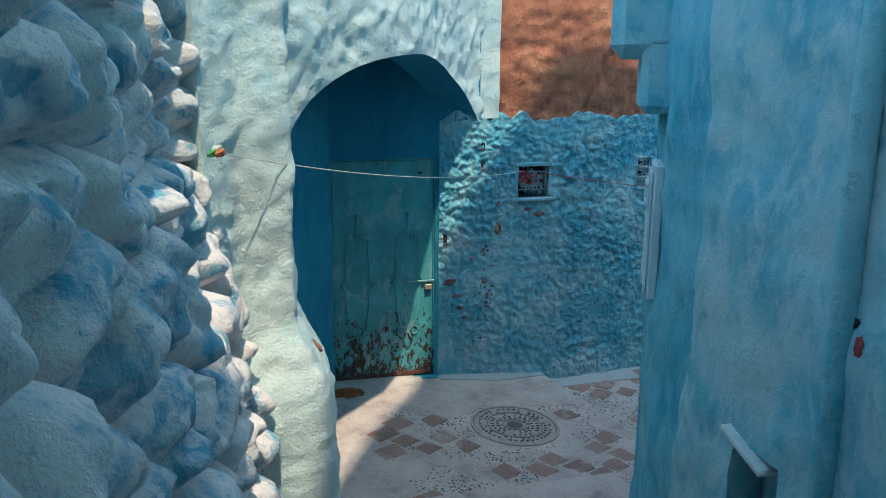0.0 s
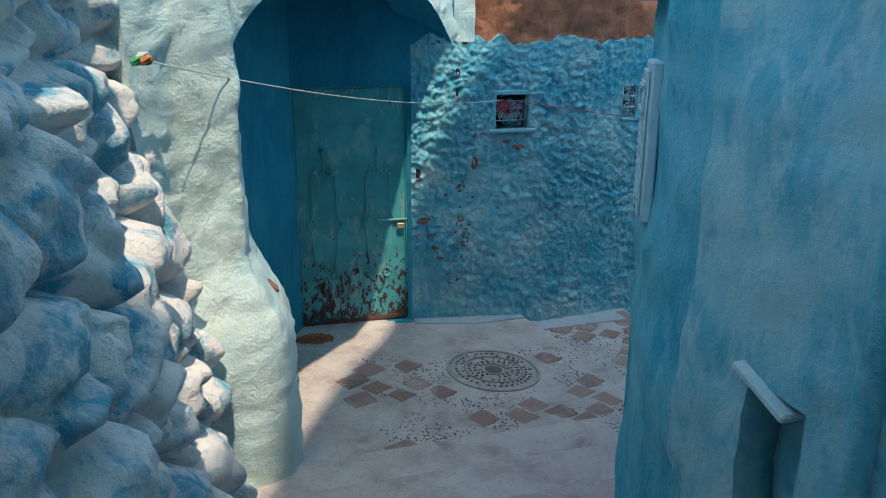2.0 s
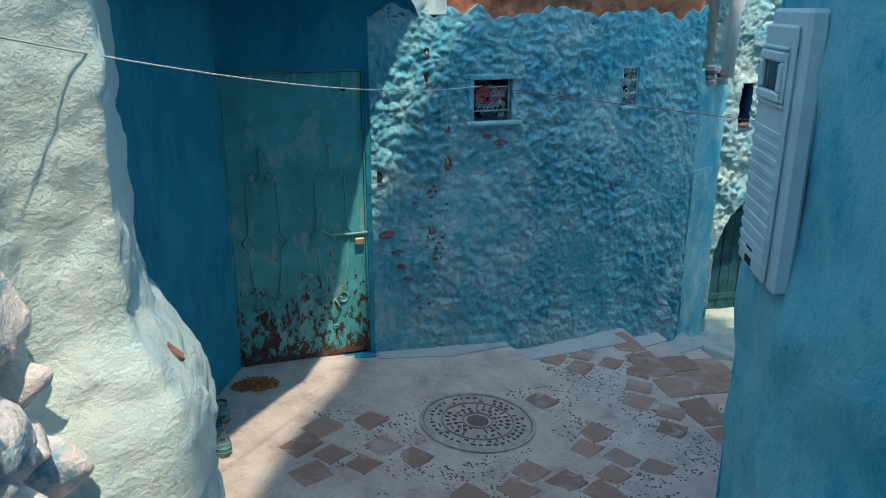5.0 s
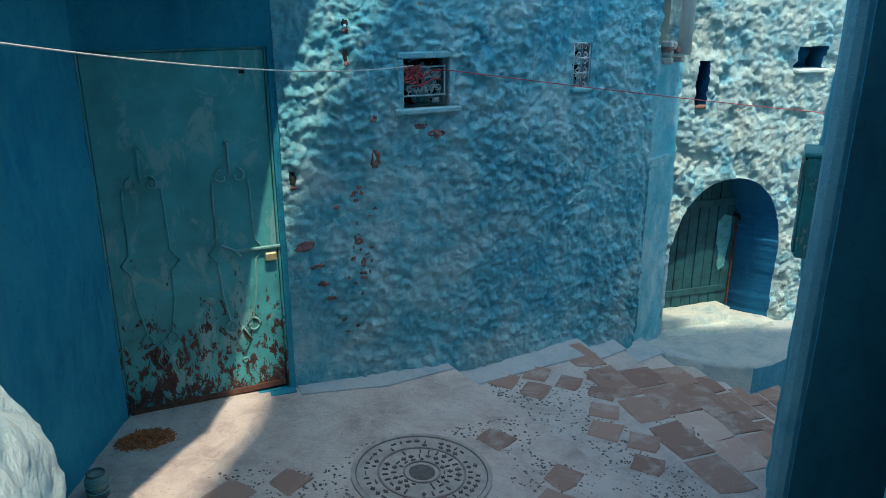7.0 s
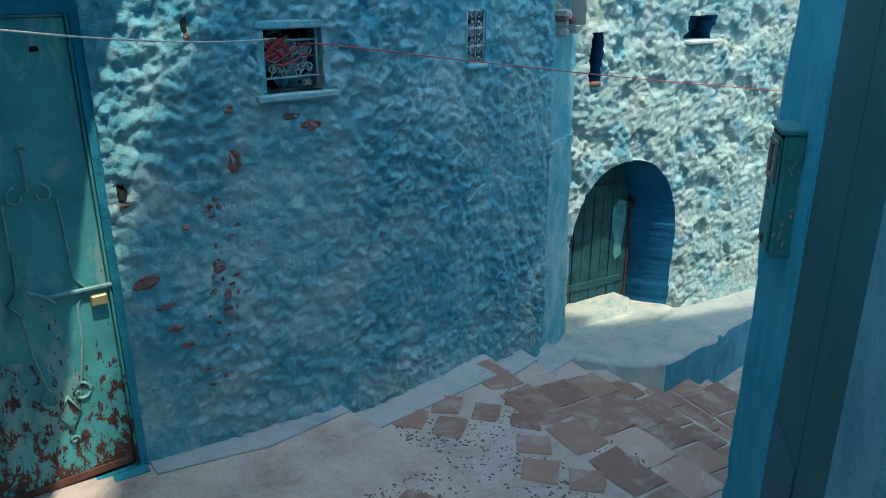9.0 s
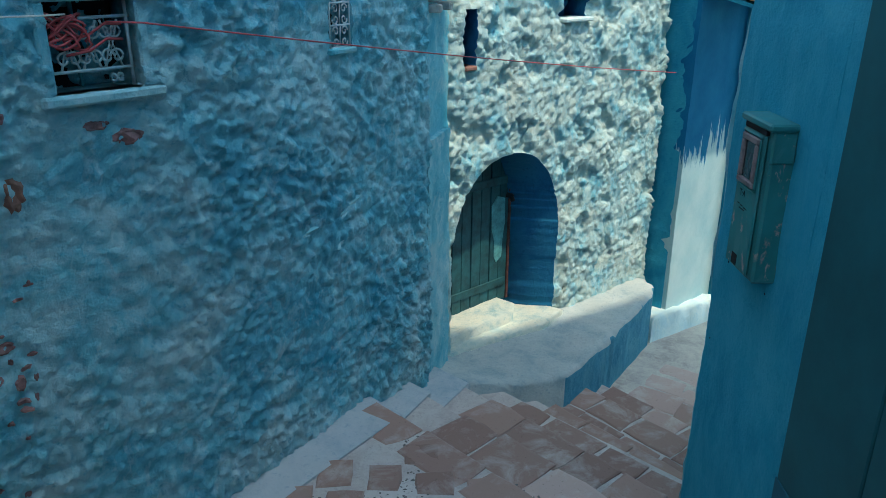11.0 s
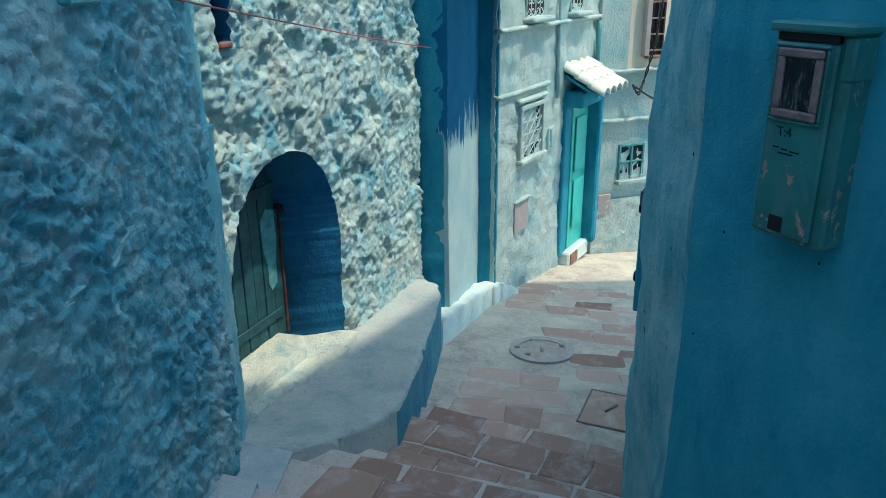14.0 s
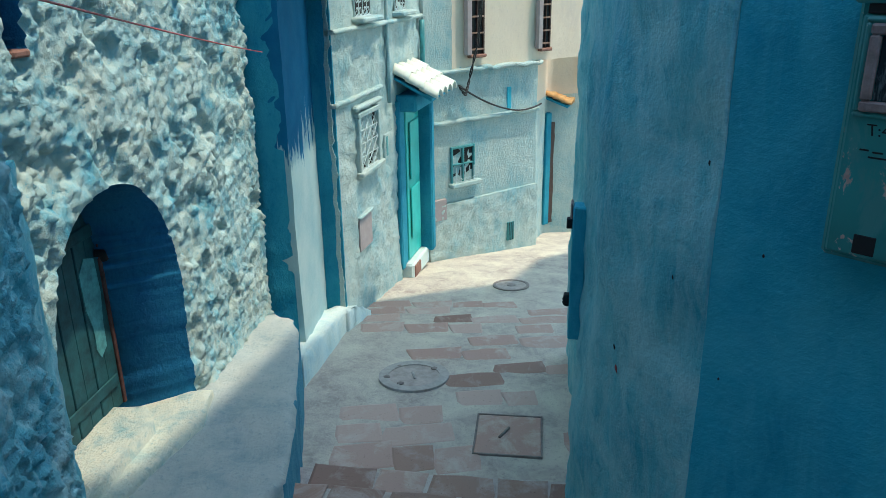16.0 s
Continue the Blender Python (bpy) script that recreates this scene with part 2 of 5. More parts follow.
def wall(name, line, z0, z1, res, mat, relief, thick=0.25, holes=(), parent=None, u_range=None, lean=None, label="", top=None, kind="structure", res_z=None, reveal=None):
    """A wall along a plan line, its front modelled in relief; holes are recesses with reveals and a back."""
    ua, ub = u_range or (0.0, line.length)
    us = list(np.linspace(ua, ub, max(2, int((ub - ua) / res) + 1)))
    rz = res_z or res
    zs = list(np.linspace(z0, z1, max(2, int((z1 - z0) / rz) + 1)))
    for h in holes:
        if not h.arch:
            for arr, vals, r in ((us, (h.u0, h.u1), res), (zs, (h.z0, h.z1), rz)):
                for v in vals:
                    k = min(range(len(arr)), key=lambda i: abs(arr[i] - v))
                    arr[k] = v
    nu, nz = len(us), len(zs)
    verts, faces = [], []
    gone = {}
    for i in range(nu - 1):
        for j in range(nz - 1):
            u, z = (us[i] + us[i + 1]) / 2, (zs[j] + zs[j + 1]) / 2
            for h in holes:
                if h.inside(u, z):
                    gone[i, j] = h
    for i in range(nu):
        for j in range(nz):
            u, z = us[i], zs[j]
            touching = [gone[c] for c in ((i - 1, j - 1), (i, j - 1), (i - 1, j), (i, j)) if c in gone]
            if touching and len(touching) < 4 and touching[0].arch and z > touching[0].z0 + rz:
                u, z = touching[0].push(u, z)
            p, n = line.at(u)
            zz = z
            if top and z > z1 - 0.4:
                zz = z1 - 0.4 + (z - z1 + 0.4) * (top(u) - z1 + 0.4) / 0.4
            q = Vector((p.x, p.y, zz))
            calm = 0.35 if touching and touching[0].arch else 1.0
            off = calm * relief(q, u) + (lean(u, zz) if lean else 0.0)
            verts.append(q + n * off)
    vid = lambda i, j: i * nz + j
    for i in range(nu - 1):
        for j in range(nz - 1):
            if (i, j) not in gone:
                faces.append((vid(i, j), vid(i + 1, j), vid(i + 1, j + 1), vid(i, j + 1)))
    back = {}

    def inner(i, j, h):
        if (i, j) not in back:
            _, n = line.at(us[i])
            back[i, j] = len(verts)
            c, w = (h.u0 + h.u1) / 2, (h.u1 - h.u0) / 2
            along = Vector((-n.y, n.x, 0))
            verts.append(verts[vid(i, j)] - n * h.depth - along * (h.splay * max(0.0, (us[i] - c) / w)))
        return back[i, j]

    dup = {}

    def outer(i, j):
        if (i, j) not in dup:
            dup[i, j] = len(verts)
            verts.append(verts[vid(i, j)].copy())
        return dup[i, j]

    first = len(faces)
    for (i, j), h in gone.items():
        if not h.open_back:
            faces.append((inner(i, j, h), inner(i + 1, j, h), inner(i + 1, j + 1, h), inner(i, j + 1, h)))
        for di, dj, a, b in ((-1, 0, (i, j), (i, j + 1)), (1, 0, (i + 1, j + 1), (i + 1, j)), (0, -1, (i + 1, j), (i, j)), (0, 1, (i, j + 1), (i + 1, j + 1))):
            if (i + di, j + dj) not in gone:
                faces.append((outer(*a), outer(*b), inner(*b, h), inner(*a, h)))
    lined = (first, len(faces))
    # back and rim
    through_wall = any(h.open_back for h in holes)
    deep = max([thick] + [h.depth + 0.05 for h in holes if not h.open_back])
    lo, hi, lo2, hi2 = [], [], [], []
    for i in range(nu):
        p, n = line.at(us[i])
        for arr, j in ((lo, 0), (hi, nz - 1)):
            arr.append(len(verts))
            verts.append(verts[vid(i, j)].copy())
        for arr, j in ((lo2, 0), (hi2, nz - 1)):
            arr.append(len(verts))
            verts.append(Vector((p.x, p.y, verts[vid(i, j)].z)) - n * deep)
    for i in range(nu - 1):
        faces.append((hi[i], hi[i + 1], hi2[i + 1], hi2[i]))
        faces.append((lo2[i], lo2[i + 1], lo[i + 1], lo[i]))
        if not through_wall:
            faces.append((hi2[i], hi2[i + 1], lo2[i + 1], lo2[i]))
    for i, flip in ((0, False), (nu - 1, True)):
        # an end cap; it starts over the opening where a through hole runs out of the end
        c = min(i, nu - 2)
        j0 = max([j + 1 for j in range(nz - 1) if (c, j) in gone and gone[c, j].open_back] + [0])
        ring = [len(verts) + j for j in range(nz - j0)]
        for j in range(j0, nz):
            verts.append(verts[vid(i, j)].copy())
        low = Vector(verts[lo2[i]])
        low.z = verts[ring[0]].z
        verts.append(low)
        f = ring + [hi2[i], len(verts) - 1]
        faces.append(tuple(f if flip else f[::-1]))
    ob = mesh_ob(name, verts, faces, mat, parent, True, label, "", kind)
    if reveal:
        ob.data.materials.append(reveal)
        for k in range(*lined):
            ob.data.polygons[k].material_index = 1
    return ob


def slab(name, poly, z_top, z_bot, mat, label="", kind="structure", parent=None, res=0.0, rough=0.0, soft=0.0, side=None):
    """A flat or sloping piece of ground: z_top is a number or a function of x, y."""
    zt = z_top if callable(z_top) else (lambda x, y: z_top)
    bm = bmesh.new()
    vs = [bm.verts.new((x, y, 0)) for x, y in poly]
    bm.faces.new(vs)
    if res:
        xs, ys = [p[0] for p in poly], [p[1] for p in poly]
        for axis, lo, hi in ((0, min(xs), max(xs)), (1, min(ys), max(ys))):
            for k in range(1, int((hi - lo) / res)):
                co, no = [0, 0, 0], [0, 0, 0]
                co[axis], no[axis] = lo + k * res, 1
                bmesh.ops.bisect_plane(bm, geom=bm.verts[:] + bm.edges[:] + bm.faces[:], plane_co=co, plane_no=no)
    bmesh.ops.recalc_face_normals(bm, faces=bm.faces)
    if bm.faces[:][0].normal.z < 0:
        bmesh.ops.reverse_faces(bm, faces=bm.faces)
    for v in bm.verts:
        x, y = v.co.x, v.co.y
        v.co.z = zt(x, y) + (rough * fbm((x, y, 0), 3.0) if rough else 0)
    edge = [e for e in bm.edges if e.is_boundary]
    if soft:
        for v in {v for e in edge for v in e.verts}:
            k = fbm((v.co.x, v.co.y, 5), 4.0)
            v.co.z -= soft * (0.8 + k)
            v.co.x += soft * 0.5 * fbm((v.co.x, v.co.y, 1), 2.5, 2)
            v.co.y += soft * 0.5 * fbm((v.co.x, v.co.y, 9), 2.5, 2)
    r = bmesh.ops.extrude_edge_only(bm, edges=edge)
    for v in [g for g in r["geom"] if isinstance(g, bmesh.types.BMVert)]:
        v.co.z = z_bot
    ob = part(name, bm, mat, parent, label, bool(soft))
    # Steep faces past x 4.84 take the side material, with their shade in it.
    if side:
        ob.data.materials.append(side)
        for f in ob.data.polygons:
            f.material_index = 1 if f.normal.z < 0.35 and f.center.x > 4.84 else 0
    return tagged(ob, label, "", "", kind)


def box(bm, x0, x1, y0, y1, z0, z1, m=None):
    r = bmesh.ops.create_cube(bm, size=1)
    for v in r["verts"]:
        v.co = Vector((x0 + (v.co.x + 0.5) * (x1 - x0), y0 + (v.co.y + 0.5) * (y1 - y0), z0 + (v.co.z + 0.5) * (z1 - z0)))
        if m:
            v.co = m @ v.co
    return r["verts"]


# ---- ground ----
LEFT = Line([(-1.06, -9.5), (-1.05, -5.2), (-1.0, -4.2), (-0.98, -2.95), (-0.90, -2.62)])
PILLAR = Line([(-0.93, -2.70), (-0.76, -2.50), (-0.485, -2.43), (-0.48, -1.70)])
MAIN = Line([(-0.15, 0.0), (2.2, 0.02), (2.75, 0.10), (3.96, 0.362)])
ARCH = Line([(-0.54, -2.40), (0.38, -1.50), (0.66, -1.02), (0.955, -0.49), (1.28, -0.05), (1.40, 0.03)])
ARCHHOUSE = Line([(4.32, 0.685), (5.6, 0.522), (7.06, 0.336)])
RECESS = Line([(7.12, 0.10), (8.12, 0.06)])
FACADE = Line([(8.11, -0.10), (10.75, -0.82)])
FARHOUSE = Line([(10.72, -0.86), (11.85, -2.35)])
RIGHTFAR = Line([(7.6, -9.0), (7.35, -2.02), (6.4, -1.90), (4.9, -1.66), (4.45, -1.50), (4.0, -1.48), (3.40, -1.605)])
RIGHTPIER = Line([(3.40, -1.605), (2.90, -2.04)])
RIGHTDOORWAY = Line([(2.90, -2.04), (2.16, -2.64), (0.985, -3.71)])
RIGHTNEAR = Line([(0.985, -3.71), (0.80, -4.08), (0.72, -4.45), (0.73, -9.5)])


def lerp_table(x, table):
    return float(np.interp(x, [a for a, _ in table], [b for _, b in table]))


def landing_z(x, y):
    return lerp_table(x, [(-1, 0.0), (0.6, -0.03), (1.5, -0.09), (2.2, -0.14)]) + 0.05 * max(0.0, -1.6 - y)


# Nosing of each step: plan ends at the wall side and at the far side, and its height.
NOSES = [
    ((2.06, 0.06), (2.40, -1.70), -0.14),
    ((3.28, 0.22), (3.12, -1.62), -0.26),
    ((3.72, 0.34), (3.48, -1.55), -0.40),
    ((4.16, 0.45), (3.90, -1.52), -0.55),
    ((4.45, 0.45), (4.28, -1.52), -0.69),
    ((4.74, 0.30), (4.42, -1.52), -0.83),
    ((5.28, 0.20), (4.98, -1.62), -0.96),
    ((5.62, 0.20), (5.32, -1.72), -1.09),
]
slab("landing", [(-1.2, -2.45), (-1.2, 0.2), (2.04, 0.2), (2.06, 0.06), (2.40, -1.70), (2.6, -2.45)], landing_z, -0.8, FLOORDUST, "dusty cement and pebble landing before the old door", res=0.15, rough=0.006)
for k, (a, b, z) in enumerate(NOSES[:-1]):
    a2, b2, z2 = NOSES[k + 1]
    ext = 0.5
    poly = [(a[0] - 0.01, a[1] + 0.3), (a2[0], a2[1] + 0.3), b2, (b2[0] + 0.05, b2[1] - ext), (b[0] + 0.05, b[1] - ext), (b[0] - 0.01, b[1])]
    slope = (lambda x0, x1, za, zb: lambda x, y: lerp_table(x, [(x0, za), (x1, zb)]))(a[0], a2[0], z2 + 0.05 if k == 0 else z2 + 0.012, z2)
    slab(f"step_{k + 1}", poly, slope, -1.6, MORTARED, "worn step with dusty stone and pebble tread", res=0.2, rough=0.004)


def street_z(x, y):
    return lerp_table(x, [(5.3, -1.2), (6.2, -1.23), (7.2, -1.30), (8.0, -1.38), (9.0, -1.52), (9.9, -1.62), (11.5, -1.9), (14, -2.3), (24, -4)])


slab("street", [(5.6, 0.9), (24, 0.9), (24, -6), (5.3, -6), (5.3, -1.75)], street_z, -5.0, SAND, "dusty sloping lane of worn pink paving", res=0.3, rough=0.006)

# steps up behind the landing, under the walker
for k in range(9):
    y = -2.45 - 0.5 * k
    zt = 0.05 + 0.145 * (k + 1)
    slab(f"upper_step_{k + 1}", [(-1.3, y - 0.52), (-1.3, y), (1.6, y), (1.6, y - 0.52)], zt, -0.8, FLOORDUST, "dusty cement step of the upper flight")
slab("upper_landing", [(-1.3, -10), (-1.3, -6.95), (1.6, -6.95), (1.6, -10)], 1.5, -0.8, FLOORDUST, "dusty upper landing")
slab("ground", [(-40, -40), (-40, 40), (60, 40), (60, -40)], -5.0, -6.0, FLOORDUST, "earth under the town")

# platform in front of the arched door
slab("platform", [(4.0, 0.32), (4.45, 0.02), (4.87, -0.18), (5.6, -0.10), (6.72, 0.06), (6.86, 0.12), (7.02, 0.3), (6.98, 0.7), (4.2, 0.95)],
     lambda x, y: lerp_table(x, [(4.0, -0.56), (4.5, -0.66), (5.0, -0.70), (6.9, -0.74)]), -1.6, PLATFORM, "blue-washed cement platform before the arched door", res=0.05, rough=0.022, soft=0.03, side=SIDESHADE)


# ---- walls ----
def stones(q, u):
    """Rounded stones under many coats of wash."""
    w = Vector((u, q.z, 0.0)) + Vector((fbm(q, 1.6, 2), fbm(q + Vector((9, 2, 4)), 1.6, 2), 0)) * 0.10
    d = noise.voronoi(Vector((w.x * 3.0 - w.y * 1.0, w.y * 3.4, 0.3)))[0]
    ball = math.sqrt(max(0.0, 1 - min(1.0, d[0] / 0.80) ** 2))
    crease = min(1.0, (d[1] - d[0]) * 3.2)
    d2 = noise.voronoi(Vector((w.x * 8.0 + w.y * 2.0, w.y * 8.5, 4.3)))[0]
    lump = math.sqrt(max(0.0, 1 - min(1.0, d2[0] / 0.85) ** 2))
    swell = 0.7 + 0.6 * noise.noise(q * 2.1)
    chunk = abs(fbm(q + Vector((3, 1, 7)), 3.6, 3))
    return 0.18 * ball * swell + 0.11 * crease ** 0.5 + 0.06 * lump * crease + 0.035 * chunk + 0.04 * fbm(q, 2.6, 2) + 0.026 * fbm(q, 7.0, 3) + 0.008 * abs(fbm(q, 20, 2)) - 0.30


def pillar_relief(q, u):
    f = min(1.0, max(0.0, (1.50 - q.z) / 0.62))
    foot = f * f * (3 - 2 * f)
    return 0.03 * fbm(q, 2.2, 3) + 0.022 * abs(fbm(q, 5, 4)) + 0.006 * fbm(q, 14, 3) + foot * (0.13 + 0.10 * min(1.0, max(0.0, (u - 0.2) / 0.5)) + 0.02 * fbm(q, 5))


def left_lean(u, z):
    return max(0.0, 2.5 - z) * 0.20 - max(0.0, z - 2.5) * 0.02


def rough_plaster(a, b):
    return lambda q, u: a * fbm(q, 1.7, 3) + b * fbm(q, 9.0, 4)


def roughcast(q, u):
    pit = min(1.0, max(0.0, (fbm(q + Vector((5, 3, 1)), 4.6, 4) - 0.16) * 7.0))
    w = q + Vector((fbm(q, 6), fbm(q + Vector((4, 4, 4)), 6), fbm(q + Vector((8, 1, 2)), 6))) * 0.03
    return 0.028 * cells(w, 14.0) * max(0.15, 0.45 + 0.9 * noise.noise(q * 3.3)) + 0.015 * fbm(q, 4.0, 4) + 0.024 * abs(fbm(q, 19, 4)) + 0.012 * fbm(q, 36, 2) - 0.038 * pit


def main_relief(q, u):
    k = min(1.0, max(0.0, 0.5 + 0.9 * noise.noise(q * 1.4)))
    # crumbled zones: the foot towards the steps and the patch round the window
    foot = min(1.0, max(0.0, (q.x - 2.3) / 0.8)) * min(1.0, max(0.0, (0.75 - q.z - 0.25 * (q.x - 2.3)) / 0.5))
    patch = min(1.0, max(0.0, (q.z - 0.9) / 0.5)) * min(1.0, max(0.0, (2.9 - q.x) / 0.8))
    crumb = 0.030 * max(foot, 0.7 * patch) * abs(fbm(q, 17.0, 4))
    return crumb + 0.018 * fbm(q, 1.5, 3) + (0.008 + 0.024 * k) * fbm(Vector((q.x + 0.25 * q.z, q.y, q.z)), 16.0, 4) + (0.008 + 0.026 * k) * abs(fbm(q, 31.0, 2)) + 0.03 * max(0.0, 0.3 - q.z - 0.17 * q.x) ** 2


wall("wall_left", LEFT, -0.3, 3.7, 0.020, STONEWASH, stones, 0.4, lean=left_lean, label="bulging rubble stone wall thick with pale blue limewash")
wall("pillar", PILLAR, -0.3, 3.9, 0.025, PALE, pillar_relief, 0.35, label="pale plastered pillar with a bulging foot")
# The arch's underside shade is coloured in through the deep blue reveal.
wall("wall_arch", ARCH, -0.3, 3.9, 0.03, PALE, lambda q, u: 0.035 * fbm(q, 1.7, 3) + 0.035 * abs(fbm(q, 7.0, 4)), 0.35, holes=[Hole(0.05, ARCH.length + 0.02, -1.0, 2.93, 0.36, 0.62, 0.9, True, (0.78, 1.15))], reveal=SHADEBLUE, label="pale limewashed wall over a low arch")
NICHE = Line([(-0.50, -1.80), (-0.39, -0.80), (0.0, 0.0)])
wall("wall_niche", NICHE, -0.3, 3.4, 0.04, SHADEBLUE, rough_plaster(0.02, 0.008), 0.3, label="blue side wall of the door niche, its shade put into the colour")
wall("wall_door", MAIN, -1.0, 3.4, 0.03, SHADEBLUE, rough_plaster(0.008, 0.004), 0.35, holes=[Hole(0.15, 1.105, -0.04, 2.05, 0.05)], u_range=(0.0, 1.14), label="blue wall round the old metal door, deepened by painted niche shade")
wall("wall_main", MAIN, -1.0, 2.46, 0.012, MAINBLUE, main_relief, 0.35, u_range=(1.14, MAIN.length),
     holes=[Hole(1.9, 2.205, 1.665, 1.955, 0.16), Hole(3.235, 3.40, 1.70, 2.0, 0.10)], label="rough blue limewashed wall with flaking patches", top=lambda u: 2.42 + 0.12 * noise.noise(Vector((u * 2.5, 1, 1))) + 0.06 * noise.noise(Vector((u * 9, 2, 1))))
wall("wall_niche_head", MAIN, 2.38, 3.4, 0.05, SHADEBLUE, rough_plaster(0.008, 0.004), 0.34, u_range=(1.14, 1.52), label="blue wall over the door, deepened by painted arch shade")
wall("wall_main_edge", MAIN, 2.40, 3.9, 0.03, PALE, rough_plaster(0.015, 0.012), 0.34, u_range=(1.52, 1.70), label="pale strip of plaster beside the terracotta render")
wall("wall_main_upper", MAIN, 2.26, 3.9, 0.03, TERRA, lambda q, u: -0.02 + 0.03 * fbm(q, 3.0, 4) + 0.016 * fbm(q, 12, 3), 0.3, u_range=(1.70, MAIN.length), label="rough terracotta render of the upper wall")
wall("wall_archhouse", ARCHHOUSE, -1.2, 3.0, 0.016, ROUGHCAST, roughcast, 0.3,
     reveal=ARCHREVEAL, holes=[Hole(0.23, 1.41, -0.9, 0.76, 0.42, 0.75, 0.85, splay=0.30), Hole(0.315, 0.425, 1.43, 1.79, 0.25), Hole(1.31, 1.62, 1.69, 1.885, 0.2)], label="thick knobbly roughcast wall with an arched doorway")
wall("wall_recess", RECESS, -1.5, 3.0, 0.04, STREAKED, rough_plaster(0.008, 0.004), 0.3, label="pale wall with hood shade painted deep blue above")
# Both returns face away from the sun; their shade is put into the colour.
wall("recess_side", Line([(7.10, 0.60), (7.12, 0.14)]), -2.0, 3.0, 0.04, SHADEBLUE, rough_plaster(0.01, 0.008), 0.06, label="return beside the roughcast house, its shade painted deep blue")
wall("facade_side", Line([(8.12, 0.08), (8.12, -0.12)]), -1.6, 3.0, 0.03, SHADEBLUE, rough_plaster(0.006, 0.004), 0.06, label="edge of the house front, its shade painted deep blue")
wall("wall_facade", FACADE, -2.0, 6.0, 0.05, FARPALE, rough_plaster(0.02, 0.03), 0.3, label="sunlit pale blue house front")
wall("wall_farhouse", FARHOUSE, -2.4, 0.62, 0.06, FARPALE, rough_plaster(0.012, 0.008), 0.3, label="pale blue ground floor of the house at the bend")
wall("wall_right_far", RIGHTFAR, -3.0, 3.5, 0.035, RIGHTBLUE, rough_plaster(0.03, 0.010), 0.35, label="lumpy blue limewashed wall turning into the lane", res_z=0.04)
wall("wall_right_pier", RIGHTPIER, -1.0, 4.0, 0.03, PIERBLUE, rough_plaster(0.012, 0.004), 0.35, label="smooth blue washed pier beside a doorway")
wall("wall_right_doorway", RIGHTDOORWAY, -1.0, 4.0, 0.04, PIERBLUE, rough_plaster(0.006, 0.002), 0.45, holes=[Hole(1.25, 2.46, -0.4, 2.9, 0.6)], reveal=NAVYSHADE, label="dark blue wall round a recessed doorway")
# The corner face turns from the light; its shade is a deeper wash.
wall("wall_right_corner", RIGHTNEAR, -1.0, 4.2, 0.035, NEARSHADE, rough_plaster(0.035, 0.010), 0.35, u_range=(0.0, 0.78), label="limewashed wall corner, deeper blue for the face turned from the light")
wall("wall_right_near", RIGHTNEAR, -1.0, 4.2, 0.035, NEARLIGHT, rough_plaster(0.035, 0.010), 0.35, u_range=(0.78, RIGHTNEAR.length), holes=[Hole(1.10, 1.30, 1.25, 1.71, 0.13)], label="smooth wavy blue limewashed wall")

# ---- unseen upper storeys added to shade the lane, niche ceiling and house bodies ----
# Out of view; the outline is set by the shade edges it should cast.
slab("upper_storey_right", [(-1.6, -7.4), (-1.0, -6.6), (-0.75, -6.55), (-0.45, -6.2), (-0.23, -5.45), (0.22, -4.57), (0.66, -3.97), (1.02, -3.16), (1.264, -2.95), (1.59, -2.72), (2.17, -2.33), (4.40, -2.2), (4.50, -2.9), (5.0, -3.3), (7.4, -4.04), (8.1, -4.24), (8.9, -4.4), (9.3, -5.35), (9.55, -6.0), (10.7, -6.55), (11.5, -7.4), (11.5, -14), (-1.6, -14)], 9.0, 4.6, RIGHTBLUE, "unseen upper storeys added to shade the lane")
slab("niche_ceiling", [(-0.70, -1.95), (-0.5, -1.86), (1.16, -0.08), (1.16, 0.1), (-0.6, 0.1)], 3.2, 2.9, SHADEBLUE, "blue ceiling of the door niche, its shade put into the colour", kind="structure")
slab("archhouse_body", [(4.0, 1.35), (7.0, 1.0), (7.0, 6), (4.0, 6)], 3.0, -1.5, PALE, "body of the roughcast house")
slab("left_house_body", [(-1.5, -9.5), (-1.5, -2.0), (-0.9, -1.9), (-0.6, 0.1), (-0.6, 3), (-6, 3), (-6, -9.5)], 3.7, -1.0, PALE, "body of the house behind the stone wall")
slab("main_house_body", [(-0.6, 0.4), (4.0, 0.75), (4.0, 6), (-0.6, 6)], 3.9, -1.0, TERRA, "body of the terracotta house")
slab("closing_wall_behind", [(-1.4, -9.9), (1.2, -9.9), (1.2, -9.5), (-1.4, -9.5)], 5.0, 0.0, PALE, "plain wall closing the alley behind")

# ---- more materials ----
def plain(name, color, rough=0.6, metal=0.0, vary=0.25, scale=12.0, relief=0.15):
    m, nt, bsdf, link = nodes_of(name)
    p = coords(nt)
    n = tex_noise(nt, p, scale, 5, 0.65)
    dark = tuple(c * (1 - vary) for c in color)
    lite = tuple(min(1, c * (1 + vary)) for c in color)
    link(ramp(nt, n, [(0.3, dark), (0.7, lite)]), bsdf.inputs["Base Color"])
    bsdf.inputs["Roughness"].default_value, bsdf.inputs["Metallic"].default_value = rough, metal
    bump(nt, bsdf, [(tex_noise(nt, p, scale * 6, 4), relief)], 0.004)
    return m


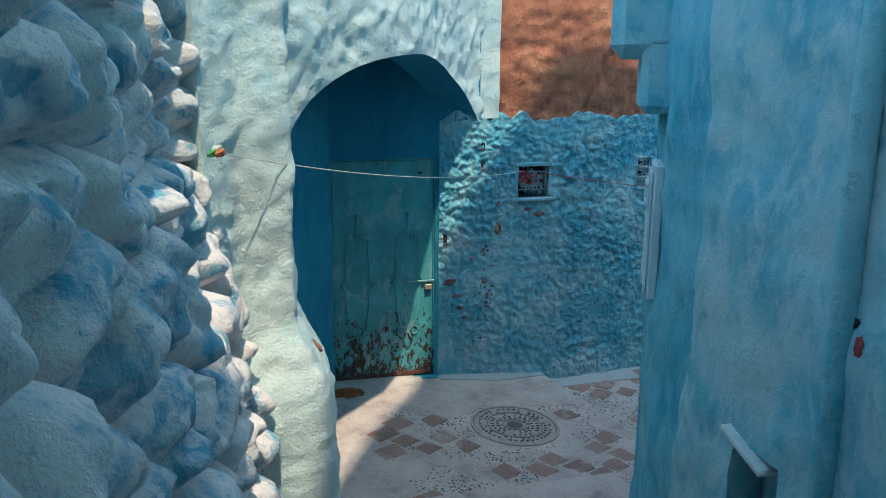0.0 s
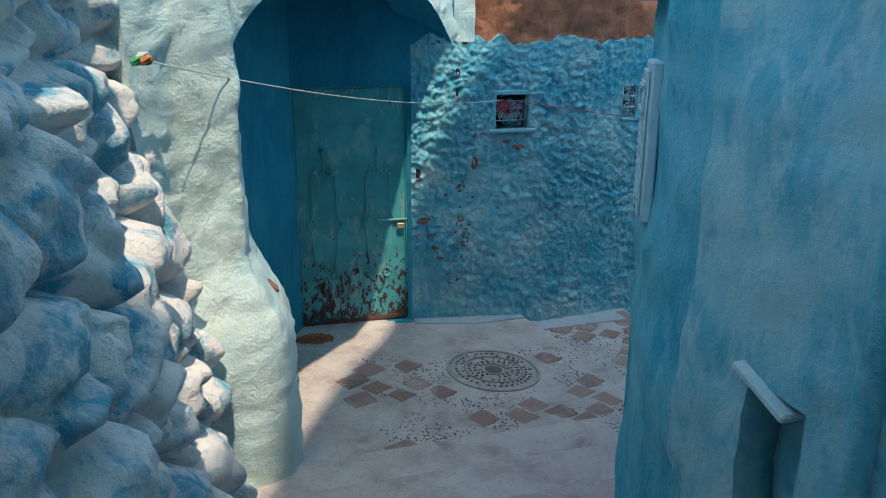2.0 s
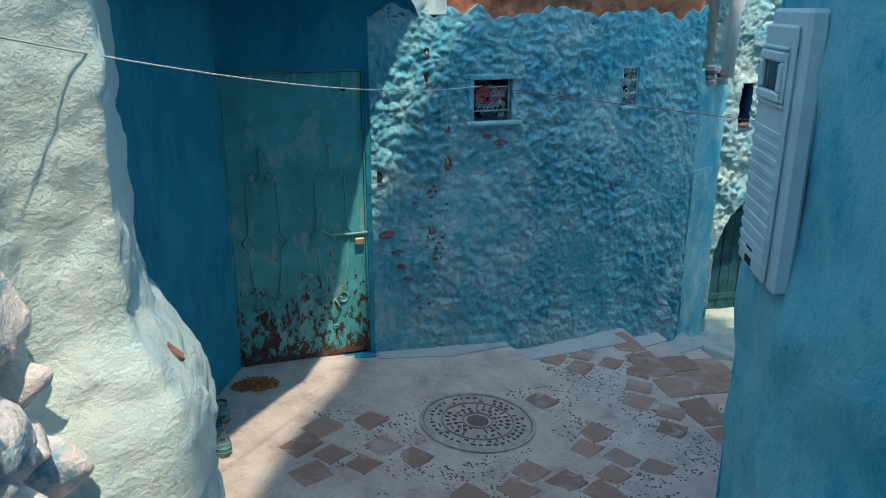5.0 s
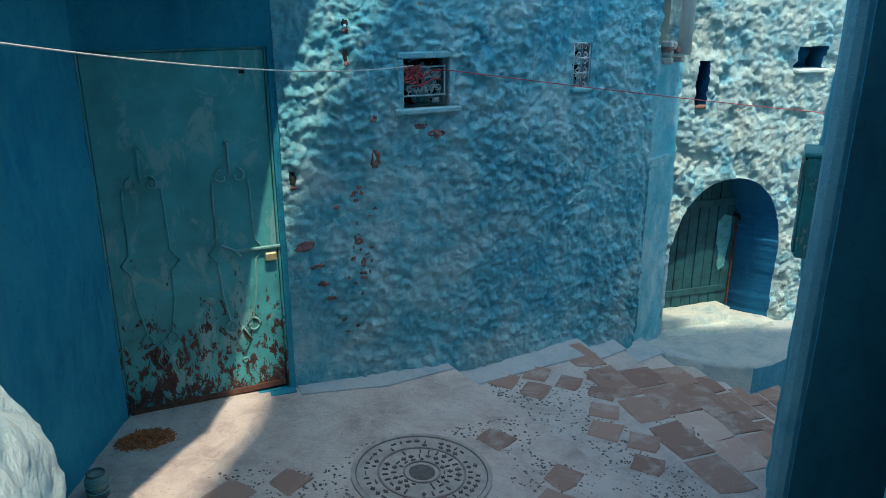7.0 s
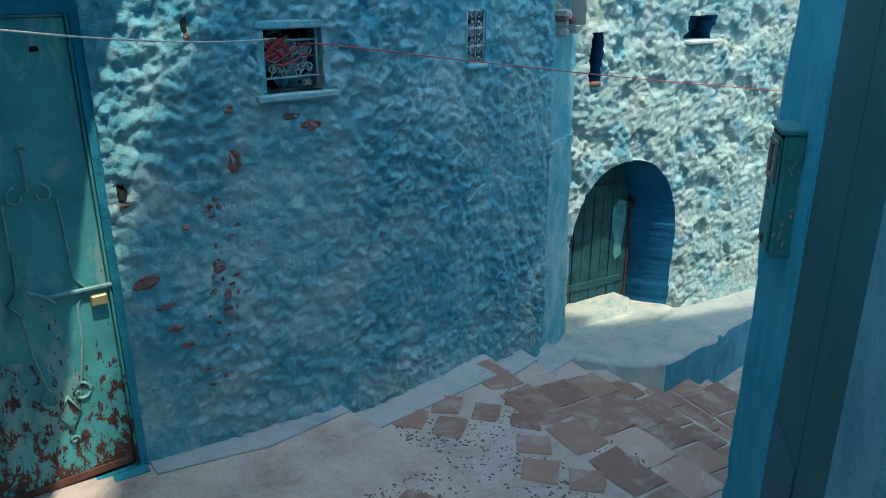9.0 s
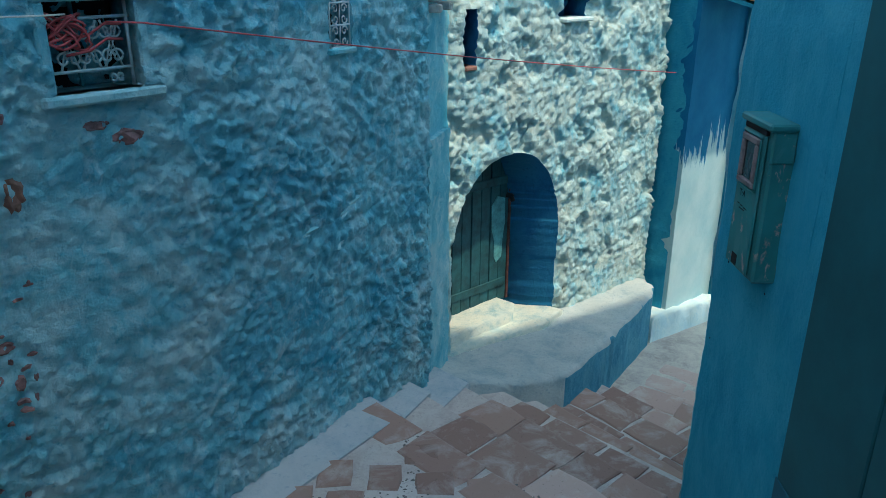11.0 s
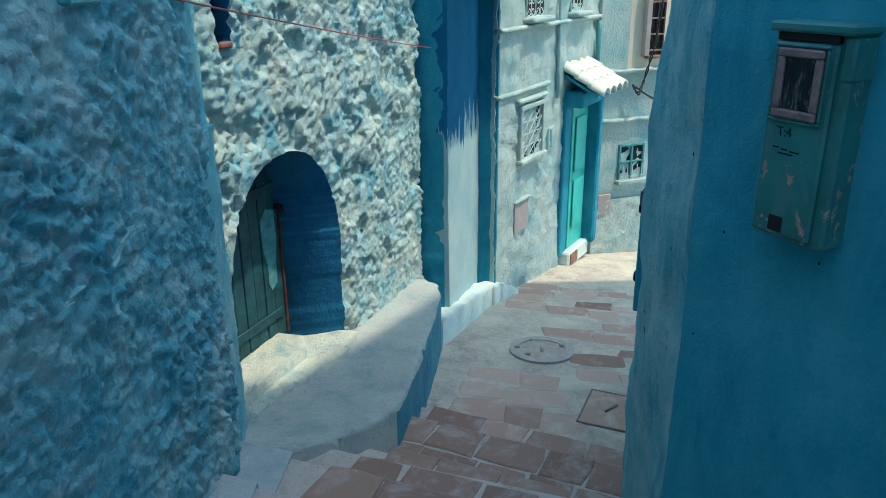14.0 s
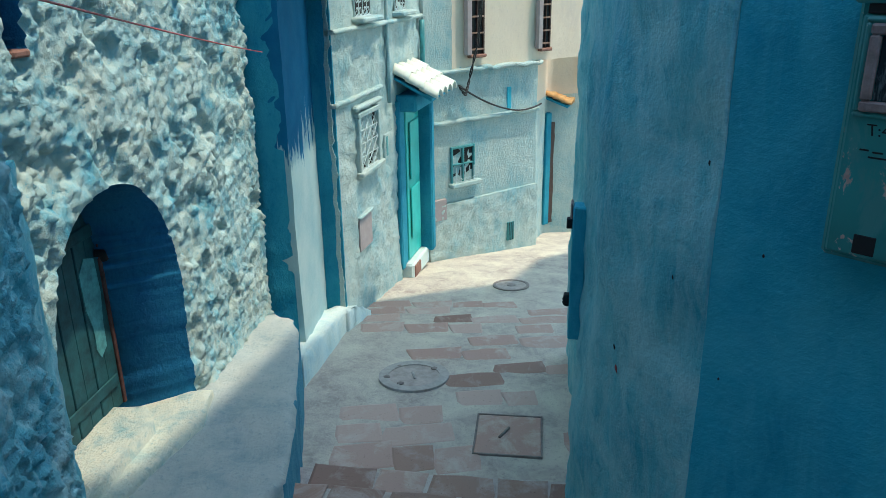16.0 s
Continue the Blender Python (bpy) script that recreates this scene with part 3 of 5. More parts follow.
def rusted(name, paint, top_z, rust=(0.16, 0.05, 0.03), chip=(0.30, 0.12, 0.06), grow=0.55, wear=(0.10, 0.30, 0.30)):
    """Painted sheet metal, flaked to rust towards its foot."""
    m, nt, bsdf, link = nodes_of(name)
    p = coords(nt)
    sep = nt.nodes.new("ShaderNodeSeparateXYZ")
    link(p, sep.inputs[0])
    st = nt.nodes.new("ShaderNodeMapping")
    st.inputs["Scale"].default_value = (1, 1, 0.5)
    link(p, st.inputs[0])
    flakes = tex_noise(nt, st.outputs[0], 19, 8, 0.74, 0.4)
    h = nt.nodes.new("ShaderNodeMapRange")
    h.inputs["From Min"].default_value, h.inputs["From Max"].default_value = 0.0, top_z
    h.inputs["To Min"].default_value, h.inputs["To Max"].default_value = 0.12, -0.16
    link(sep.outputs[2], h.inputs["Value"])
    add = nt.nodes.new("ShaderNodeMath")
    link(flakes, add.inputs[0])
    link(h.outputs[0], add.inputs[1])
    big = tex_noise(nt, p, 3.5, 4, 0.6)
    lite = tuple(min(1, c * 1.35) for c in paint)
    base = ramp(nt, big, [(0.3, tuple(c * 0.75 for c in paint)), (0.7, lite)])
    rusty = ramp(nt, tex_noise(nt, p, 40, 5), [(0.35, rust), (0.65, chip)])
    k = mask(nt, add.outputs[0], grow, grow + 0.025)
    worn = mask(nt, tex_noise(nt, st.outputs[0], 7, 7, 0.7, 0.6), 0.53, 0.60)
    base = mix(nt, worn, base, tuple(0.55 * c + 0.45 * w for c, w in zip(paint, wear)))
    link(mix(nt, k, base, rusty), bsdf.inputs["Base Color"])
    bsdf.inputs["Roughness"].default_value = 0.55
    bump(nt, bsdf, [(k, 0.35), (tex_noise(nt, p, 30, 4), 0.08)], 0.004)
    return m


DOORMETAL = rusted("flaking_teal_door_paint", (0.075, 0.38, 0.40), 1.3, (0.05, 0.02, 0.02), (0.12, 0.05, 0.042), 0.57, (0.42, 0.60, 0.56))
DOORIRON = plain("pale_green_iron", (0.20, 0.42, 0.42), 0.5, 0.0, 0.3, 20)
BOXPAINT = rusted("chipped_teal_box_paint", (0.022, 0.21, 0.21), 2.6, (0.42, 0.27, 0.24), (0.58, 0.42, 0.37), 0.575)
BOXFRAME = plain("worn_pinkish_frame", (0.27, 0.20, 0.20), 0.6, 0, 0.4, 30)
BOXPALE = plain("pale_blue_box", (0.42, 0.60, 0.63), 0.6, 0, 0.12, 8)
TEALDOOR = plain("dark_teal_door_paint", (0.004, 0.12, 0.14), 0.7, 0, 0.2, 3)
DARKTEAL = plain("blue_teal_door_paint", (0.006, 0.13, 0.18), 0.7, 0, 0.2, 5)
# Door navy deepened by the darkness of its recess.
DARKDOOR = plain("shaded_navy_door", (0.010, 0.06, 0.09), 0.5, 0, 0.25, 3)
WOODTEAL = plain("weathered_teal_planks", (0.012, 0.085, 0.10), 0.7, 0, 0.5, 9, 0.4)
PATCHTEAL = plain("pale_teal_patch", (0.10, 0.34, 0.36), 0.7, 0, 0.4, 18)
RUSTEDGE = plain("rusty_brown_edge", (0.09, 0.035, 0.03), 0.8, 0, 0.5, 18)
IRON = plain("blue_white_grille_iron", (0.50, 0.60, 0.62), 0.5, 0, 0.15, 25)
GREENDOOR = plain("turquoise_door_paint", (0.03, 0.50, 0.46), 0.45, 0, 0.15, 3)
GREENFRAME = plain("teal_window_frame", (0.05, 0.28, 0.30), 0.5)
BLACK = plain("dark_interior", (0.012, 0.014, 0.016), 0.9, 0, 0.3, 5)
REDCORD = plain("red_plastic_cord", (0.50, 0.07, 0.08), 0.45, 0, 0.2, 40)
WHITECORD = plain("grey_white_cord", (0.55, 0.56, 0.53), 0.6, 0, 0.2, 40)
BLACKCABLE = plain("black_cable", (0.02, 0.02, 0.022), 0.5)
GREENPLASTIC = plain("green_plastic_scrap", (0.06, 0.32, 0.12), 0.5)
STRAW = plain("rusty_straw", (0.45, 0.15, 0.06), 0.9, 0, 0.5, 30, 0.5)
BRICK = plain("bare_brick", (0.27, 0.13, 0.10), 0.9, 0, 0.35, 25, 0.6)
CASTIRON = plain("dusty_cast_iron", (0.42, 0.36, 0.33), 0.75, 0.0, 0.25, 14, 0.4)
MARKDARK = plain("worn_dark_iron_marks", (0.13, 0.11, 0.105), 0.8, 0.0, 0.35, 30, 0.4)
CASTDARK = plain("dirty_iron_gaps", (0.27, 0.225, 0.21), 0.85)
WHITETILE = plain("whitewashed_roof_tiles", (0.74, 0.76, 0.68), 0.85, 0, 0.12, 10, 0.4)
ORANGETILE = plain("orange_roof_tiles", (0.62, 0.34, 0.14), 0.8, 0, 0.3, 10, 0.4)
BROWNWOOD = plain("dark_brown_wood", (0.05, 0.025, 0.02), 0.6, 0, 0.3, 14, 0.4)
BROWNSTUD = plain("pale_brown_studs", (0.25, 0.15, 0.11), 0.6)
PLAQUE = plain("dusty_pink_plaque", (0.40, 0.33, 0.33), 0.8, 0, 0.12, 10)
CEMENTRING = plain("pale_cement_ring", (0.42, 0.39, 0.37), 0.9, 0, 0.2, 18, 0.6)
MORTAR = plain("white_pebble_mortar", (0.45, 0.43, 0.41), 0.9, 0, 0.25, 25, 0.5)
PIPE = plain("pale_drainpipe", (0.62, 0.62, 0.60), 0.55, 0, 0.1, 8)
GLASSY, gnt, gb, glink = nodes_of("dusty_meter_glass")
gp = coords(gnt)
gs = gnt.nodes.new("ShaderNodeMapping")
gs.inputs["Scale"].default_value = (1, 1, 0.22)
glink(gp, gs.inputs[0])
glink(ramp(gnt, tex_noise(gnt, gs.outputs[0], 110, 5, 0.7), [(0.52, (0.012, 0.016, 0.02)), (0.74, (0.20, 0.22, 0.23))]), gb.inputs["Base Color"])
gb.inputs["Roughness"].default_value = 0.18
CLEAR, cnt, cb, clink = nodes_of("clear_scratched_plastic")
cb.inputs["Transmission Weight"].default_value, cb.inputs["Roughness"].default_value = 0.9, 0.12
cb.inputs["Base Color"].default_value, cb.inputs["IOR"].default_value = (0.55, 0.80, 0.82, 1), 1.4


def slab_stone(name, a, b, dusty):
    m, nt, bsdf, link = nodes_of(name)
    info = nt.nodes.new("ShaderNodeObjectInfo")
    p = coords(nt)
    col = ramp(nt, info.outputs["Random"], [(0.0, a), (0.5, tuple((x + y) / 2 for x, y in zip(a, b))), (1.0, b)])
    dirt = tex_noise(nt, p, 5, 7, 0.7, 0.5)
    col = mix(nt, mask(nt, dirt, 0.50, 0.72), col, dusty)
    grit = tex_noise(nt, p, 50, 5, 0.7)
    col = mix(nt, mask(nt, grit, 0.6, 0.8), col, tuple(c * 0.45 for c in a))
    link(col, bsdf.inputs["Base Color"])
    bsdf.inputs["Roughness"].default_value = 0.6
    bump(nt, bsdf, [(dirt, 0.3), (grit, 0.2)], 0.006)
    return m


SLABSTONE = slab_stone("brown_paving_stone", (0.26, 0.145, 0.115), (0.41, 0.25, 0.20), (0.50, 0.41, 0.37))
PINKSTONE = slab_stone("pink_paving_stone", (0.47, 0.29, 0.24), (0.58, 0.41, 0.35), (0.62, 0.54, 0.48))


# ---- shape helpers ----
def tube(bm, pts, r, n=6, m=None):
    pts = [Vector(p) for p in pts]
    rings = []
    for i, p in enumerate(pts):
        d = (pts[min(i + 1, len(pts) - 1)] - pts[max(i - 1, 0)]).normalized()
        a = d.cross(Vector((0, 0, 1)))
        if a.length < 0.05:
            a = d.cross(Vector((1, 0, 0)))
        a.normalize()
        b = d.cross(a)
        ring = []
        for k in range(n):
            q = p + (a * math.cos(2 * math.pi * k / n) + b * math.sin(2 * math.pi * k / n)) * r
            ring.append(bm.verts.new(m @ q if m else q))
        rings.append(ring)
    for r0, r1 in zip(rings, rings[1:]):
        for k in range(n):
            bm.faces.new((r0[k], r0[(k + 1) % n], r1[(k + 1) % n], r1[k]))
    for ring in (rings[0][::-1], rings[-1]):
        bm.faces.new(ring)


def spiral(cx, cz, r, turns, start, hand=1, y=0.0, steps=16):
    out = []
    for k in range(steps + 1):
        f = k / steps
        a = start + hand * turns * 2 * math.pi * f
        rr = r * (1 - 0.72 * f)
        out.append((cx + rr * math.cos(a), y, cz + rr * math.sin(a)))
    return out


def thing(name, m, label, category, group=""):
    ob = new(name)
    ob.matrix_world = m
    return tagged(ob, label, category, group)


def bevelled(verts_fn, width=0.006, seg=1):
    bm = bmesh.new()
    verts_fn(bm)
    bmesh.ops.bevel(bm, geom=bm.edges[:], offset=width, segments=seg, affect="EDGES", clamp_overlap=True)
    return bm


def block(x0, x1, y0, y1, z0, z1, width=0.005):
    return bevelled(lambda bm: box(bm, x0, x1, y0, y1, z0, z1), width)


def cord(name, pts, r, mat, label, category, parent=None):
    bm = bmesh.new()
    tube(bm, pts, r, 6)
    ob = part(name, bm, mat, parent, "", True)
    return tagged(ob, label, category) if parent is None else ob


def sag(a, b, drop, n=24):
    a, b = Vector(a), Vector(b)
    return [a.lerp(b, k / n) - Vector((0, 0, drop * 4 * (k / n) * (1 - k / n))) for k in range(n + 1)]


# ---- the old metal door in the niche ----
door = thing("metal_door", MAIN.matrix(0.15, -0.04, -0.03), "closed teal sheet-metal door with flaking paint and rusty foot", "door")
DW, DH = 0.955, 2.09
part("door_leaf", block(0.015, DW - 0.015, 0.0, 0.03, 0.015, DH - 0.015, 0.004), DOORMETAL, door)
for nm, b in (("door_frame", (0.0, 0.012, -0.012, 0.03, 0, DH)), ("door_frame", (DW - 0.012, DW, -0.012, 0.03, 0, DH)), ("door_frame", (0.012, DW - 0.012, -0.012, 0.03, DH - 0.012, DH))):
    part(nm, block(*b, 0.003), DOORMETAL, door)
part("bottom_rail", block(0.02, DW - 0.02, -0.008, -0.001, 0.015, 0.055, 0.003), plain("rusty_rail", (0.14, 0.06, 0.045), 0.8, 0, 0.5, 20), door, "rusted bottom edge")
for cx in (0.23, 0.70):
    bm = bmesh.new()
    Y = -0.006
    w = 0.10
    left = [(cx - w, Y, 1.36), (cx - w - 0.005, Y, 1.2), (cx - w * 1.1, Y, 1.0), (cx - w * 1.55, Y, 0.94), (cx - w * 1.1, Y, 0.88), (cx - w, Y, 0.70), (cx - w * 0.7, Y, 0.52), (cx - 0.03, Y, 0.47)]
    for sgn in (1, -1):
        tube(bm, [(cx + sgn * (x - cx), y, z) for x, y, z in left], 0.006)
        tube(bm, spiral(cx + sgn * 0.045, 1.385, 0.045, 0.8, math.pi / 2 if sgn > 0 else math.pi / 2, -sgn, Y), 0.006)
        tube(bm, spiral(cx + sgn * 0.06, 0.46, 0.05, 0.9, math.pi / 2, -sgn, Y), 0.007)
        tube(bm, [(cx, Y, 0.46), (cx + sgn * 0.045, Y, 0.37), (cx, Y, 0.28)], 0.006)
    tube(bm, [(cx, Y, 1.40), (cx, Y, 1.58)], 0.007)
    tube(bm, spiral(cx, 1.575, 0.022, 1.0, 0, 1, Y), 0.006)
    tube(bm, spiral(cx, 0.235, 0.02, 1.0, 0, 1, Y), 0.006)
    # Right scroll takes paler iron, the sun on that side put into its colour.
    part("scroll_ornament", bm, DOORIRON if cx > 0.5 else DOORMETAL, door, "wrought scroll ornament welded on the leaf", True)
bolt = part("door_bolt", block(0.70, DW + 0.02, -0.026, -0.008, 0.935, 0.952, 0.004), DOORIRON, door, "pale iron slide bolt")
bm = bmesh.new()
tube(bm, [(0.62, -0.012, 0.985), (0.69, -0.025, 0.95), (0.72, -0.025, 0.91)], 0.008)
part("bolt_handle", bm, DOORIRON, bolt, "bent iron handle", True)
part("hasp", block(0.86, 0.93, -0.035, -0.01, 0.86, 0.91, 0.006), plain("brass_padlock", (0.45, 0.38, 0.22), 0.4, 0.3), door, "small brassy padlock")
part("door_knob", block(0.80, 0.83, -0.02, -0.003, 1.95, 1.97, 0.004), BLACK, door, "small dark catch")
slab("door_sill", [(-0.03, -0.05), (0.98, -0.05), (0.98, 0.06), (-0.03, 0.06)], -0.045, -0.3, SHADEBLUE, "blue washed sill under the metal door")

# rubbish in the niche corner
random.seed(4)
bm = bmesh.new()
for k in range(420):
    a, r = random.uniform(0, 6.28), random.random() ** 0.6
    x, y = 0.07 + 0.16 * r * math.cos(a), -0.28 + 0.10 * r * math.sin(a)
    z = landing_z(x, y) + 0.05 * (1 - r) * random.random() + 0.006
    d = Vector((random.uniform(-1, 1), random.uniform(-1, 1), random.uniform(-0.3, 0.3))).normalized() * random.uniform(0.008, 0.025)
    tube(bm, [Vector((x, y, z)) - d, Vector((x, y, z)) + d], random.uniform(0.002, 0.006), 4)
tagged(part("leaf_litter", bm, STRAW, None, "", False), "heap of rusty brown dry leaves on the landing", "litter", "", "stuff")


def jar(x, y, r, h, lab, tilt=0):
    ob = thing("plastic_jar", pose(x, y, landing_z(x, y) + 0.004, tilt, 0, 20), lab, "jar", "jars in the niche")
    bm = bmesh.new()
    prof = [(0.001, 0.0), (r * 0.95, 0.0), (r, 0.01), (r, h * 0.75), (r * 0.8, h * 0.85), (r * 0.8, h), (r * 0.72, h), (r * 0.72, h * 0.86), (r * 0.93, h * 0.74), (r * 0.93, 0.012), (0.001, 0.012)]
    n = 24
    rings = [[bm.verts.new((a * math.cos(2 * math.pi * k / n), a * math.sin(2 * math.pi * k / n), b)) for k in range(n)] for a, b in prof]
    for r0, r1 in zip(rings, rings[1:]):
        for k in range(n):
            bm.faces.new((r0[k], r0[(k + 1) % n], r1[(k + 1) % n], r1[k]))
    part("jar_body", bm, CLEAR, ob, "", True)
    bm = bmesh.new()
    for zz in (0.3, 0.55):
        tube(bm, [(r * 1.0 * math.cos(a), r * 1.0 * math.sin(a), h * zz) for a in np.linspace(0, 6.28, 25)], 0.003)
    part("jar_band", bm, PATCHTEAL, ob, "raised band", True)


jar(-0.18, -0.70, 0.055, 0.13, "empty clear plastic jar on the niche floor")
jar(-0.22, -0.92, 0.05, 0.12, "scratched clear plastic jar standing by the niche wall")
jar(-0.19, -1.08, 0.045, 0.10, "small clear plastic jar with greenish scraps")


# ---- windows of the main wall ----
def scroll_grille(parent, w, h, rows, cols, r, mat):
    for k in range(rows + 1):
        bm = bmesh.new()
        tube(bm, [(0, 0, h * k / rows), (w, 0, h * k / rows)], r)
        part("cross_bar", bm, mat, parent, "", True)
    for k in range(cols + 1):
        bm = bmesh.new()
        tube(bm, [(w * k / cols, 0, 0), (w * k / cols, 0, h)], r * 0.9)
        part("upright_bar", bm, mat, parent, "", True)
    cw, ch = w / cols, h / rows
    for i in range(cols):
        for j in range(rows):
            bm = bmesh.new()
            cx, cz = cw * (i + 0.5), ch * (j + 0.5)
            for sx in (-1, 1):
                for sz in (-1, 1):
                    tube(bm, spiral(cx + sx * cw * 0.22, cz + sz * ch * 0.24, min(cw, ch) * 0.24, 1.1, math.pi / 2 * (1 - sx), sx * sz, 0), r * 0.8, 5)
            tube(bm, [(cx - cw * 0.02, 0, cz - ch * 0.45), (cx + cw * 0.02, 0, cz + ch * 0.45)], r * 0.7, 5)
            part("scroll", bm, mat, parent, "", True)


def window_surround(parent, w, h, t, out, mat, sill=True):
    for nm, b in (("jamb", (-t, 0, -out, 0.05, -0.0, h)), ("jamb", (w, w + t, -out, 0.05, 0, h)), ("lintel", (-t, w + t, -out - 0.004, 0.05, h, h + t)), ("sill", (-t - 0.02, w + t + 0.03, -out - 0.03, 0.06, -t * 0.9, 0))):
        if nm != "sill" or sill:
            part(nm, block(*b, 0.008), mat, parent)


win = thing("window_1", MAIN.matrix(1.905, 1.665, 0.0), "small square window with pale scroll grille in blue surround", "window")
win["kind"] = "structure"
window_surround(win, 0.30, 0.29, 0.04, 0.022, MAINBLUE)
part("dark_pane", block(0.0, 0.30, 0.145, 0.155, 0.0, 0.29, 0.002), BLACK, win)
part("mullion", block(0.145, 0.155, 0.12, 0.14, 0.0, 0.29, 0.002), GREENFRAME, win)
bm = bmesh.new()
for z in (0.065, 0.235):
    tube(bm, [(0, 0.03, z), (0.30, 0.03, z)], 0.006)
for x in (0.01, 0.29):
    tube(bm, [(x, 0.03, 0.0), (x, 0.03, 0.29)], 0.006)
part("grille_frame", bm, IRON, win, "", True)
for i, cx in enumerate((0.075, 0.15, 0.225)):
    for cz, hand in ((0.105, 1), (0.19, -1)):
        bm = bmesh.new()
        for sx in (-1, 1):
            tube(bm, spiral(cx + sx * 0.018, cz, 0.026, 1.25, math.pi / 2 * (1 + sx), -sx * hand, 0.03), 0.0045, 5)
        tube(bm, [(cx - 0.03, 0.03, cz - hand * 0.035), (cx, 0.03, cz + hand * 0.06), (cx + 0.03, 0.03, cz - hand * 0.035)], 0.0045, 5)
        part("scroll", bm, IRON, win, "", True)
bm = bmesh.new()
tube(bm, [(0.24 + 0.02 * math.cos(a), 0.05, 0.03 + 0.014 * math.sin(a * 2)) for a in np.linspace(0, 6.2, 14)], 0.006)
part("rag", bm, IRON, win, "knotted pale rag", True)
# red cord tangle on the grille
random.seed(9)
W1 = MAIN.matrix(1.905, 1.665, 0.0)
tang = tagged(new("cord_tangle"), "tangle of red cord knotted round the window grille", "cord")
for k in range(7):
    bm = bmesh.new()
    cx, cz = 0.08 + 0.012 * random.uniform(-3, 3), 0.20 + 0.01 * random.uniform(-3, 3)
    pts = []
    for a in np.linspace(0, random.uniform(4, 9), 22):
        pts.append(W1 @ Vector((cx + (0.05 + 0.012 * random.random()) * math.cos(a + k), 0.012 - 0.012 * math.sin(a * 1.7 + k), cz + 0.04 * math.sin(a * 1.2 + k * 2))))
    tube(bm, pts, 0.0045, 5)
    part("cord_loop", bm, REDCORD, tang, "", True)
for zz in (0.15, 0.20):
    bm = bmesh.new()
    tube(bm, [W1 @ Vector(p) for p in ((0.06, 0.012, zz - 0.03), (0.14, 0.010, zz - 0.02), (0.20, 0.008, zz + 0.015), (0.26, 0.012, zz + 0.01))], 0.005, 5)
    part("cord_end", bm, REDCORD, tang, "", True)

win2 = thing("window_2", MAIN.matrix(3.24, 1.70, 0.0), "narrow slot window with curled pale iron grille", "window")
win2["kind"] = "structure"
part("dark_pane", block(0.0, 0.155, 0.09, 0.098, 0.0, 0.30, 0.002), BLACK, win2)
scroll_grille(win2, 0.155, 0.30, 3, 1, 0.005, IRON)
part("sill", block(-0.02, 0.175, -0.03, 0.05, -0.03, 0.0, 0.008), RIGHTBLUE, win2)

# washing line
A0 = (-0.832, -2.80, 2.421)
WPT = W1 @ Vector((0.07, 0.0, 0.25))
cord("washing_line", sag(A0, WPT, 0.09), 0.0032, WHITECORD, "grey white washing line from stone wall to window", "rope")
cord("red_line", [W1 @ Vector((0.20, 0.0, 0.22))] + sag(W1 @ Vector((0.30, -0.055, 0.215)), (6.98, 0.20, 1.20), 0.02, 40), 0.0036, REDCORD, "thin red cord stretched along the wall", "rope")
knot = thing("line_knot", pose(*A0) @ Matrix.Scale(0.75, 4), "orange and green rag knot tying the line", "knot")
for col, c, mat in ((0, (0.0, 0.0, 0.0), STRAW), (1, (-0.05, 0.0, 0.0), GREENPLASTIC), (2, (-0.02, 0.03, 0.02), WHITECORD)):
    bm = bmesh.new()
    for k in range(3):
        tube(bm, [(c[0] + 0.025 * math.cos(a + k), c[1] + 0.02 * math.sin(a * 1.3 + k), c[2] + 0.018 * math.sin(a + 2 * k)) for a in np.linspace(0, 7, 18)], 0.009, 5)
    part("rag_loop", bm, mat, knot, "", True)


# bare patches and holes in the main wall
def blotch(u, z, w, h, mat, name, lab, depth=0.004, seed=0, line=MAIN, relief=main_relief, slant=0.0):
    rnd = random.Random(seed)
    n = 18
    bm = bmesh.new()
    ring0, ring1 = [], []
    for k in range(n):
        a = 2 * math.pi * k / n
        r = 0.75 + 0.35 * rnd.random()
        p, nn = line.at(u + w / 2 * r * math.cos(a))
        dz = slant * w / 2 * r * math.cos(a)
        q = Vector((p.x, p.y, z + dz + h / 2 * r * math.sin(a)))
        off = relief(q, 0)
        ring0.append(bm.verts.new(q + nn * (off + 0.001)))
        ring1.append(bm.verts.new(q * 1.0 - (q - Vector((line.at(u)[0].x, line.at(u)[0].y, z))) * 0.25 + nn * (off + depth)))
    for k in range(n):
        bm.faces.new((ring0[k], ring0[(k + 1) % n], ring1[(k + 1) % n], ring1[k]))
    bm.faces.new(ring1)
    bmesh.ops.recalc_face_normals(bm, faces=bm.faces)
    tagged(part(name, bm, mat, None, "", False), lab, "", "", "structure")


CHIPRED = plain("chipped_red_layer", (0.27, 0.14, 0.135), 0.9, 0, 0.45, 30, 0.6)
blotch(1.715, 1.37, 0.075, 0.13, BRICK, "bare_brick_patch", "patch of bare brick showing through the blue wash", 0.012, 1)
for k, (u, z, w, h) in enumerate([(1.60, 0.86, 0.07, 0.05), (1.40, 0.52, 0.07, 0.04), (1.62, 0.72, 0.04, 0.07), (2.02, 1.55, 0.09, 0.04)]):
    blotch(u, z, w, h, CHIPRED, "chip_patch", "red under-layer where the wash has flaked", 0.008, k + 3)
